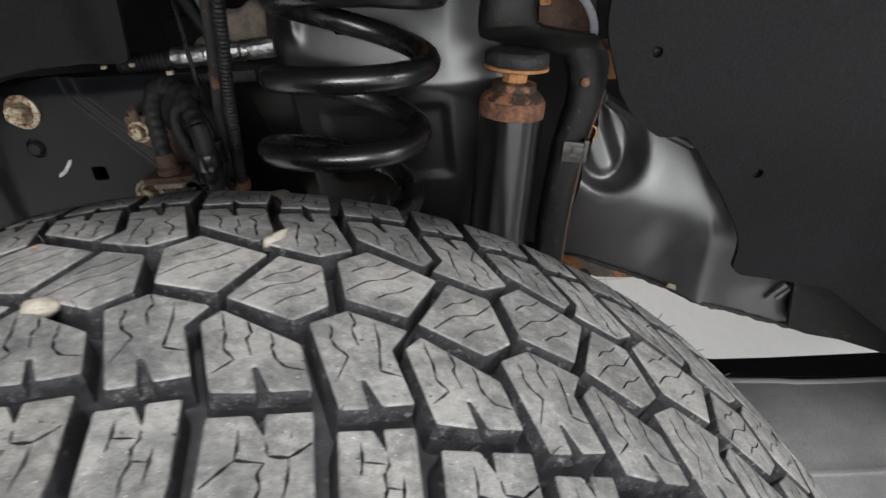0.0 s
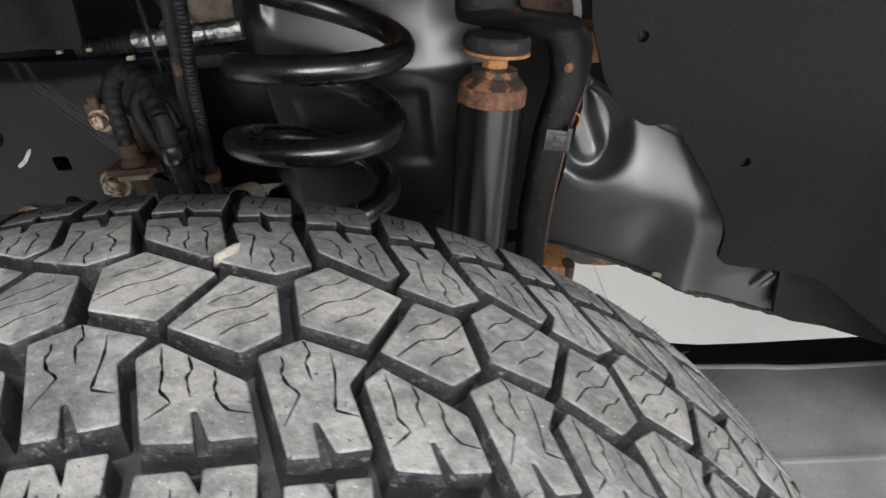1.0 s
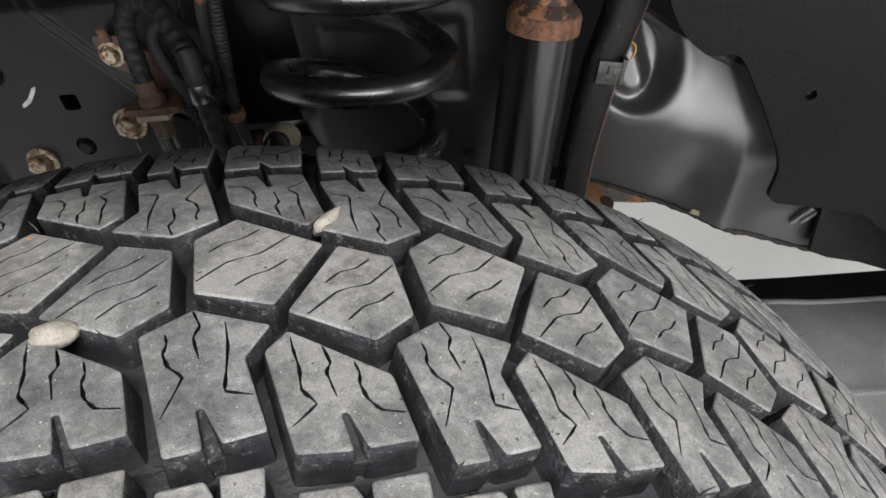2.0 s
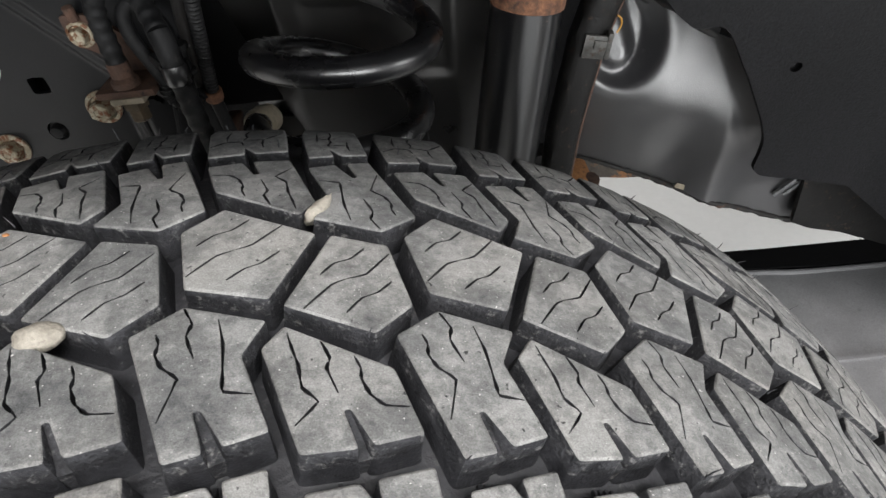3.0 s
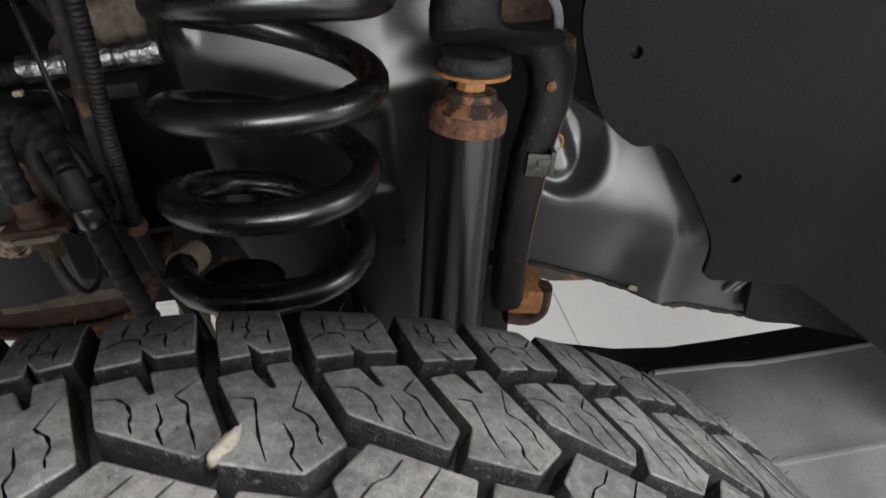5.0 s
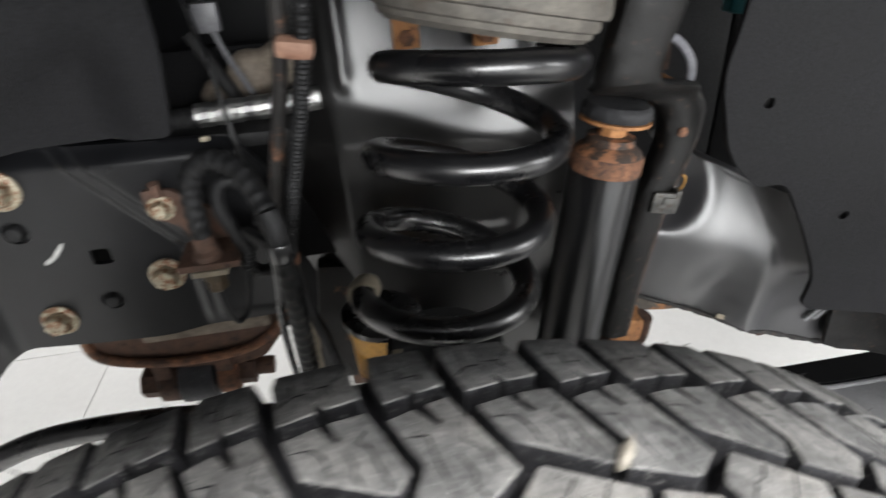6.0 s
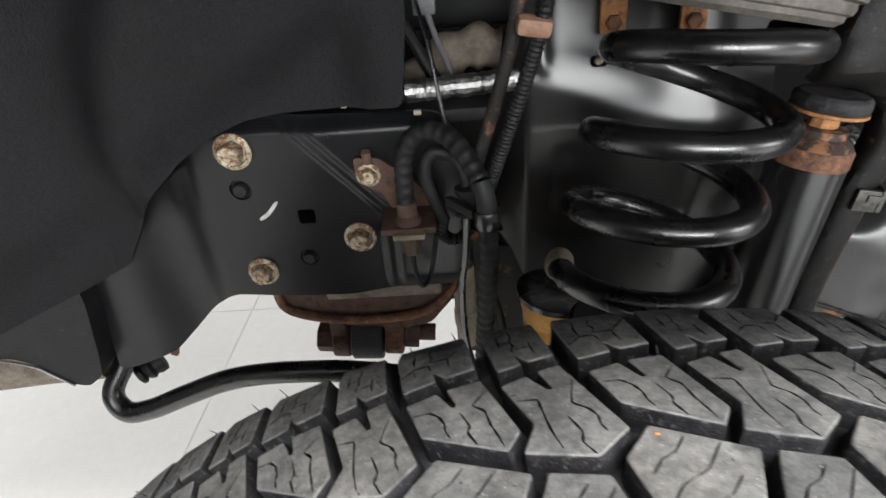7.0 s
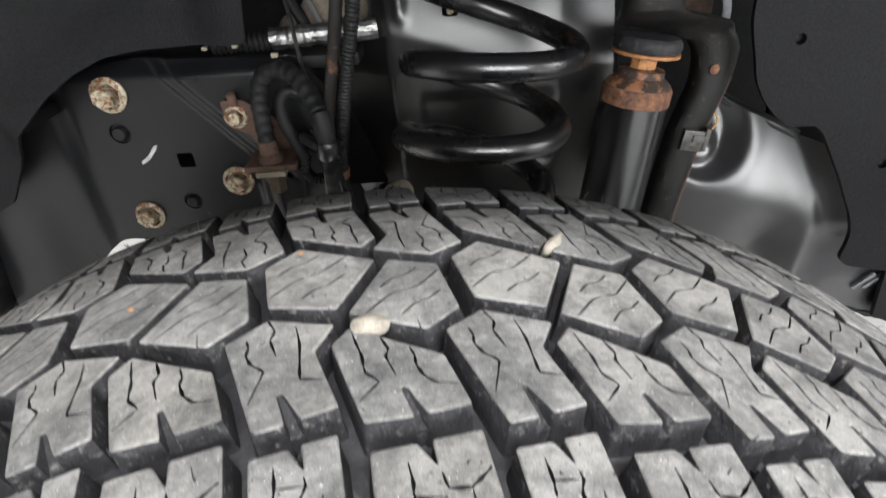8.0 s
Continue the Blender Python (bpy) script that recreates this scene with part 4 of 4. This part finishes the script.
def segment(x, z, a, b):
    """Distance from the stroke a-b."""
    dx, dz = b[0] - a[0], b[1] - a[1]
    t = min(max(((x - a[0]) * dx + (z - a[1]) * dz) / (dx * dx + dz * dz), 0.0), 1.0)
    return math.hypot(x - a[0] - t * dx, z - a[1] - t * dz)


def fender_front(x, z):
    crest = 0.625 - 0.25 * (x - 0.2)
    # a broad bulge that leans back above its crest
    y = 0.6020 + 0.38 * max(0.29 - x, 0)
    y += 0.40 * (math.sqrt((z - crest) ** 2 + 0.0006) + (z - crest)) / 2
    # below the crest the sheet draws in, less so along an upright swelling
    y += 0.027 * smooth(crest + 0.01, 0.505, z) * (1 - 0.6 * math.exp(-((x - 0.292) / 0.028) ** 2))
    # deep pressed pocket with a rounded rim and a broad cone inside
    d = math.hypot((x - 0.190) / 0.039, (z - 0.681) / 0.049)
    y += 0.024 * smooth(1.04, 0.62, d) - 0.0016 * math.exp(-((d - 1.16) / 0.20) ** 2)
    near = segment(x, z, (0.168, 0.724), (0.186, 0.662))
    y -= 0.019 * smooth(0.025, 0.007, near) * smooth(0.98, 0.74, d)
    # the panel curves forward to meet the liner
    y -= 0.036 * smooth(0.286, 0.328, x + 0.40 * (z - 0.63)) * smooth(0.572, 0.606, z)
    # a soft dent low on the bulge
    y += 0.009 * gauss(x, z, 0.258, 0.566, 0.024, 0.038)
    return y


LIP = [(0.143, 0.541), (0.172, 0.537), (0.203, 0.529), (0.228, 0.522), (0.262, 0.512), (0.300, 0.500), (0.331, 0.483), (0.380, 0.462), (0.432, 0.443)]
fender = thing("inner_fender", "bulged black coated steel inner fender panel", "panel")
part("panel", sheet([(0.183, 0.700), (0.162, 0.640), (0.147, 0.575), *LIP, (0.432, 0.50), (0.44, 0.548), (0.370, 0.60), (0.345, 0.632), (0.325, 0.660), (0.300, 0.676), *[(x + 0.004, z + 0.006) for x, z in reversed(RIDGE[:6])]], [], lambda x, z, w: Vector((x, fender_front(x, z) + w, z)), 0.004, 0.003), M_FENDER, fender, "", 60)
line = spline([(x + 0.003, fender_front(x, z) + 0.0050, z + 0.0050) for x, z in RIDGE[:6]], 6)
part("rolled_edge", tube(line, 0.0055, 12), M_FENDER, fender)
line = spline([(x, fender_front(x, z), z - 0.001) for x, z in LIP], 12)
part("rusty_lip", tube(line, lambda t: 0.0030 + 0.0020 * noise.noise(Vector((t * 37, 0, 0))), 8), M_RUSTYBLACK, fender, "flaking rusty lower lip")
part("inner_flange", sheet([(0.150, 0.556), (0.172, 0.541), (0.203, 0.533), (0.246, 0.520), (0.250, 0.515), (0.235, 0.5125), (0.215, 0.508), (0.190, 0.505), (0.160, 0.512)], [], lambda x, z, w: Vector((x, fender_front(x, z) + 0.008 + w, z)), 0.003, 0.01), M_FLANGE, fender, "grey flange with orange rust")
part("sticker", block((0.013, 0.002, 0.006), pose(0.2663, fender_front(0.2663, 0.5158) - 0.003, 0.5158, 0, 24, 0), 0.0008), M_CREAM, fender, "small pale tag")
part("rusty_tab", block((0.012, 0.05, 0.030), pose(0.187, 0.675, 0.768), 0.002), M_ORANGE, fender, "orange rusted tab")
part("inner_bracket", block((0.054, 0.012, 0.052), pose(0.143, 0.655, 0.826), 0.003), M_DARKRUST, fender, "dark brown rusted bracket")
part("rusty_tab", block((0.010, 0.006, 0.020), pose(0.121, 0.640, 0.838), 0.0015), M_ORANGE, fender, "orange rusted tab")
for dx in (0.0, 0.011):
    part("clip_prong", tube([(0.374 + dx, fender_front(0.374, 0.494) - 0.004, 0.494), (0.390 + dx, fender_front(0.390, 0.516) - 0.007, 0.516)], 0.0034, 8), M_STEEL, fender, "bright metal clip prong")
part("corner_bracket", sheet([(0.392, 0.530), (0.398, 0.462), (0.420, 0.4510), (0.460, 0.440), (0.507, 0.420), (0.62, 0.37), (0.62, 0.54), (0.44, 0.54)], [], lambda x, z, w: Vector((x, 0.612 + w, z)), 0.006), M_CAST, fender, "black corner bracket")

# ---------------------------------------------------------------- plastic liners
def rear_liner_front(x, z):
    y = 0.560 - 0.45 * max(x - 0.40, 0) - 0.012 * smooth(0.60, 0.75, z) - 0.02 * gauss(x, z, 0.42, 0.72, 0.12, 0.15)
    return y


rear_liner = thing("rear_wheel_liner", "matt black moulded plastic wheel arch liner with push pins", "liner")
R1, R2 = (0.2945, 0.6885), (0.198, 0.7985)
outline = rounded([(0.178, 1.02), (0.165, 0.87), (0.158, 0.828), (0.159, 0.812), (0.167, 0.784), (0.171, 0.768), (0.180, 0.752), (0.192, 0.738), (0.207, 0.7265), (0.228, 0.7275), (0.237, 0.7185), (0.249, 0.699), (0.263, 0.677), (0.275, 0.656), (0.287, 0.635), (0.295, 0.615), (0.2955, 0.600), (0.2935, 0.584), (0.302, 0.5755), (0.345, 0.567), (0.390, 0.556), (0.440, 0.515), (0.50, 0.465), (0.60, 0.33), (1.0, 0.33), (1.0, 1.02)], 0.006)
part("sheet", sheet(outline, [circle(*R1, 0.0045, 10), circle(*R2, 0.0045, 10)], lambda x, z, w: Vector((x, rear_liner_front(x, z) + w, z)), 0.005, 0.018), M_LINER, rear_liner, "", 60)
for px, pz in (R1, R2):
    m = Matrix.Translation((px, rear_liner_front(px, pz) + 0.004, pz)) @ Matrix.Rotation(radians(90), 4, "X")
    part("push_pin", lathe([(0.0048, -0.006), (0.0048, -0.004), (0.002, -0.003), (0.002, -0.001), (0.001, -0.0005)], m, 12), M_HOSE, rear_liner)


def front_liner_front(x, z):
    y = 0.552 - 0.9 * max(-0.50 - x, 0) ** 1.5
    d = math.hypot(x + 0.26, z - 0.80)
    y += 0.026 * smooth(0.185, 0.225, d) - 0.010 * smooth(0.10, 0.17, math.hypot(x + 0.29, (z - 0.77) * 0.8))
    y -= 0.10 * max(z - 0.90, 0)
    # shallow recess with a sloping shoulder
    y += 0.011 * smooth(-0.250, -0.272, x) * smooth(0.012, -0.016, (z - 0.886) - 0.60 * min(x + 0.281, 0))
    return y


front_liner = thing("front_wheel_liner", "matt black moulded plastic wheel arch liner with folds", "liner")
outline = rounded([(-0.214, 1.02), (-0.222, 0.880), (-0.231, 0.823), (-0.277, 0.823), (-0.324, 0.822), (-0.352, 0.818), (-0.382, 0.8065), (-0.410, 0.790), (-0.440, 0.764), (-0.462, 0.740), (-0.478, 0.717), (-0.497, 0.688), (-0.540, 0.669), (-0.613, 0.645), (-0.78, 0.60), (-0.78, 1.02)], 0.006)
part("sheet", sheet(outline, [], lambda x, z, w: Vector((x, front_liner_front(x, z) + w, z)), 0.004, 0.014), M_LINER, front_liner, "", 60)
part("edge_clip", block((0.006, 0.005, 0.004), pose(-0.224, 0.600, 0.803), 0.001), M_CREAM, front_liner, "small white clip")
for cx in (-0.283, -0.2565):
    part("edge_clip", block((0.005, 0.004, 0.0032), pose(cx, 0.600, 0.8125), 0.001), M_CREAM, front_liner, "small white clip")
part("liner_foot", block((0.03, 0.06, 0.012), pose(-0.46, 0.600, 0.765), 0.003), M_LINER, front_liner)

# ---------------------------------------------------------------- stabiliser bar, cross member
bar = thing("stabiliser_bar", "curved gloss black stabiliser bar below the frame", "bar")
part("rod", tube(spline([(-0.20, 0.60, 0.50), (-0.304, 0.588, 0.533), (-0.356, 0.586, 0.540), (-0.410, 0.586, 0.540), (-0.455, 0.586, 0.533), (-0.503, 0.586, 0.515), (-0.547, 0.586, 0.497), (-0.578, 0.588, 0.4925), (-0.592, 0.598, 0.511), (-0.582, 0.620, 0.534), (-0.57, 0.645, 0.56)], 10), 0.0115, 18), M_GLOSS, bar)
part("bushing", lathe([(0.008, 0.0), (0.0125, 0.002), (0.0130, 0.006), (0.0095, 0.009), (0.0125, 0.012), (0.0145, 0.016), (0.0115, 0.020), (0.0140, 0.024), (0.0140, 0.032), (0.009, 0.034)], along((-0.584, 0.632, 0.503), (-0.556, 0.655, 0.512)), 24), M_HOSE, bar, "ribbed black rubber bushing")
part("rusty_tab", block((0.008, 0.006, 0.014), pose(-0.54, 0.652, 0.523, 0, 20, 0), 0.001), M_RUST, bar, "small rusted tab")
member = thing("cross_member", "brown rusted cast cross member with a bushing bolt", "cross member")
casting = sheet(rounded([(-0.392, 0.622), (-0.389, 0.600), (-0.384, 0.588), (-0.358, 0.580), (-0.351, 0.567), (-0.312, 0.559), (-0.263, 0.554), (-0.235, 0.560), (-0.211, 0.589), (-0.201, 0.622)], 0.006), [], lambda x, z, w: Vector((x, 0.632 + w, z)), 0.07)
part("casting", casting, M_DARKRUST, member)
part("flange", tube(spline([(-0.394, 0.632, 0.617), (-0.386, 0.628, 0.592), (-0.352, 0.627, 0.578), (-0.300, 0.627, 0.572), (-0.245, 0.628, 0.577), (-0.214, 0.630, 0.598), (-0.203, 0.632, 0.618)], 8), 0.0048, 10), M_RUST, member, "rust-brown rolled flange")
part("pan", block((0.120, 0.012, 0.014), pose(-0.280, 0.629, 0.609), 0.004), M_DUSTY, member, "tan-grey dusty pan")
for name, x0, x1, r, mat, sides in (("bolt_head", -0.365, -0.346, 0.0165, M_DARKRUST, 6), ("ear", -0.346, -0.327, 0.0225, M_DARKRUST, 24), ("bush", -0.325, -0.291, 0.0265, M_CARCASS, 24), ("ear", -0.288, -0.268, 0.0225, M_RUST, 24), ("nut", -0.268, -0.251, 0.0165, M_DARKRUST, 6), ("stud", -0.251, -0.233, 0.0095, M_DARKRUST, 14)):
    part(name, lathe([(r * 0.93, 0), (r, 0.0015), (r, x1 - x0 - 0.0015), (r * 0.93, x1 - x0)], along((x0, 0.645, 0.537), (x1, 0.645, 0.535)), sides), mat, member, "", 25)
for x0 in (-0.337, -0.278):
    part("ear_web", block((0.018, 0.04, 0.035), pose(x0, 0.648, 0.556), 0.003), M_DARKRUST, member)

drop = part("dust_tube", lathe([(0.010, 0), (0.012, 0.002), (0.012, 0.03), (0.0135, 0.031), (0.0135, 0.05), (0.012, 0.052), (0.012, 0.11)], Matrix.Translation((-0.198, 0.665, 0.50)), 20), M_CREAM, None)
tagged(drop, "dirty pale plastic tube behind the hoses", "tube")

# ---------------------------------------------------------------- front end
end_plate = thing("bumper_bracket", "black steel bumper bracket with a bright edge", "bracket")
part("plate", sheet(rounded([(-0.560, 0.645), (-0.572, 0.580), (-0.580, 0.552), (-0.598, 0.539), (-0.615, 0.543), (-0.645, 0.573), (-0.665, 0.582), (-0.95, 0.575), (-0.95, 0.68), (-0.56, 0.68)], 0.006), [], lambda x, z, w: Vector((x, 0.582 + w, z)), 0.05), M_HOSE, end_plate)
part("edge_strip", tube(spline([(-0.70, 0.5805, 0.5845), (-0.668, 0.5805, 0.579), (-0.644, 0.5805, 0.570), (-0.627, 0.5805, 0.555), (-0.612, 0.5805, 0.542)], 6), 0.0014, 8), M_STEEL, end_plate, "thin bright line along the lower edge")
dam = part("air_dam", tube(spline([(-0.60, 0.63, 0.545), (-0.68, 0.62, 0.548), (-0.80, 0.60, 0.55), (-1.0, 0.55, 0.56)], 6), 0.03, 14), M_DUSTY, None)
tagged(dam, "dusty grey-brown plastic air dam", "air dam")

# ---------------------------------------------------------------- behind the liner
foil = thing("heat_shielded_pipe", "pipe wrapped in crinkled silver foil", "pipe")
line, length = arc([(-0.236, 0.640, 0.8085), (-0.19, 0.642, 0.8095), (-0.138, 0.648, 0.8105)], 0.003)
bmf = tube(line, lambda t: 0.0096 + 0.0012 * noise.noise(Vector((t * 30, 3, 1))), 14)
for v in bmf.verts:
    v.co += Vector((0, 0, 1)) * 0.0012 * noise.noise(v.co * 160)
part("foil", bmf, M_FOIL, foil, "", 20)
line, length = arc([(-0.29, 0.640, 0.807), (-0.235, 0.640, 0.8075)], 0.001)
part("rubber_end", tube(line, ridged(0.0075, 0.002, 0.005, length), 12), M_HOSE, foil)
rail_top = part("shelf_rail", block((0.285, 0.06, 0.012), pose(-0.2975, 0.655, 0.789), 0.003), M_HOSE, None)
tagged(rail_top, "black steel shelf behind the wheel liner", "rail")
wires = thing("brake_cable", "thin black cable hanging down to the hoses", "cable")
part("cable", tube(spline([(-0.232, 0.655, 0.93), (-0.221, 0.640, 0.885), (-0.212, 0.622, 0.851), (-0.204, 0.604, 0.80), (-0.199, 0.592, 0.775)], 8), 0.0019, 10), M_GLOSS, wires)
plug = thing("connector", "light grey electrical connector on a cable", "connector")
part("housing", block((0.019, 0.012, 0.022), pose(-0.2145, 0.665, 0.877), 0.002), M_WIRE, plug)
part("cable", tube(spline([(-0.213, 0.667, 0.868), (-0.207, 0.670, 0.845), (-0.199, 0.678, 0.82), (-0.19, 0.68, 0.795)], 6), 0.0026, 10), M_WIRE, plug)
part("lead", tube([(-0.216, 0.665, 0.886), (-0.22, 0.66, 1.02)], 0.0035, 8), M_HOSE, plug)
duct = part("washer_bottle_neck", tube(spline([(-0.235, 0.72, 0.79), (-0.205, 0.715, 0.815), (-0.175, 0.71, 0.826), (-0.150, 0.71, 0.822)], 8), lambda t: 0.020 + 0.003 * math.sin(t * 19), 16), M_DUSTY, None)
tagged(duct, "dusty grey-brown plastic duct in the engine bay", "duct")
stay = part("dark_stay", tube([(-0.240, 0.70, 0.86), (-0.205, 0.69, 0.79)], 0.006, 10), M_HOSE, None)
tagged(stay, "black ribbed hose in the engine bay", "hose")
loop = part("grey_tube", tube(spline([(0.128, 0.612, 0.846), (0.144, 0.601, 0.840), (0.152, 0.590, 0.828), (0.156, 0.590, 0.815), (0.156, 0.593, 0.800)], 8), 0.0034, 10), M_TUBE, None)
tagged(loop, "pale grey plastic tube bent over the cast arm", "tube")
teal = thing("teal_connector", "teal plastic connector on a black lead", "connector")
part("housing", block((0.020, 0.012, 0.024), pose(0.206, 0.62, 0.862, 0, 10, 0), 0.002), M_TEAL, teal)
part("lead", tube([(0.206, 0.62, 0.872), (0.212, 0.62, 1.02)], 0.004, 8), M_HOSE, teal)

# ---------------------------------------------------------------- body shell that closes the wheel well
shell = thing("truck_body", "black underside of the truck body over the wheel", "vehicle")
# unseen fender; its outer edge is set to shade the tread's far half
part("fender_top", block((1.9, 0.85, 0.02), pose(0.11, 0.585, 1.03), 0.004), M_LINER, shell)
# dark sheet added for the shade inside the engine bay
part("bay_backdrop", block((1.9, 0.03, 0.42), pose(0.11, 0.90, 0.83), 0.004), M_PAINT, shell)

# two more added sheets stand in for the darkness behind the gaps
part("well_backdrop", block((0.63, 0.02, 0.36), pose(0.003, 0.80, 0.65), 0.004), M_LINER, shell)
part("sill_backdrop", block((0.70, 0.02, 0.43), pose(0.67, 0.80, 0.615), 0.004), M_LINER, shell)
part("rusty_beam", block((0.30, 0.03, 0.12), pose(-0.02, 0.80, 0.41), 0.004), M_DARKRUST, shell, "brown rusted beam under the body")

board = thing("running_board", "grey plastic running board with a black inner edge", "running board")
part("step", sheet(rounded([(0.318, 0.17), (1.15, 0.12), (1.15, 0.6425), (0.49, 0.6425), (0.417, 0.6475), (0.335, 0.6535), (0.318, 0.6565)], 0.01), [], lambda x, y, w: Vector((x, y, 0.348 - w)), 0.03), M_BOARD, board)
part("edge_strip", sheet([(0.20, 0.690), (0.26, 0.668), (0.335, 0.655), (0.417, 0.649), (0.49, 0.644), (1.15, 0.644), (1.15, 0.687), (0.545, 0.685), (0.43, 0.685), (0.359, 0.687), (0.288, 0.700), (0.20, 0.735)], [], lambda x, y, w: Vector((x, y, 0.352 - w)), 0.035), M_STRIP, board, "black rubber edge strip")
part("rib", block((0.80, 0.006, 0.006), pose(0.745, 0.50, 0.349), 0.001), M_BOARD, board)
part("rolled_edge", tube(spline([(0.325, 0.6515, 0.347), (0.417, 0.6445, 0.347), (0.49, 0.639, 0.347), (0.80, 0.638, 0.347), (1.14, 0.638, 0.347)], 8), 0.0045, 10), M_BOARD, board)

# ---------------------------------------------------------------- floor tiles
tile_bm = block((TILE - 0.004, TILE - 0.004, 0.012), Matrix(), 0)
tile_me = bpy.data.meshes.new("floor_tile")
tile_bm.to_mesh(tile_me)
tile_bm.free()
tile_me.materials.append(M_TILE)
TX, TY = -0.81, 1.42
rest = bmesh.new()
for i in range(-13, 14):
    for j in range(-15, 12):
        at = (TX + (i + 0.5) * TILE, TY + (j + 0.5) * TILE, FLOOR_Z - 0.006)
        if abs(at[0]) > 5.95 or not -4.0 < at[1] < 6.4:
            continue
        if -4.0 < at[0] < 2.0 and -0.8 < at[1] < 5.5:
            ob = new("tile", tile_me)
            ob.parent = floor
            ob.location = Vector(at) - floor.location
        else:
            block((TILE - 0.004, TILE - 0.004, 0.012), Matrix.Translation(Vector(at) - floor.location), 0, rest)
ob = part("tile_field", rest, M_TILE, floor, "", 0)
tagged(ob, kind="stuff")
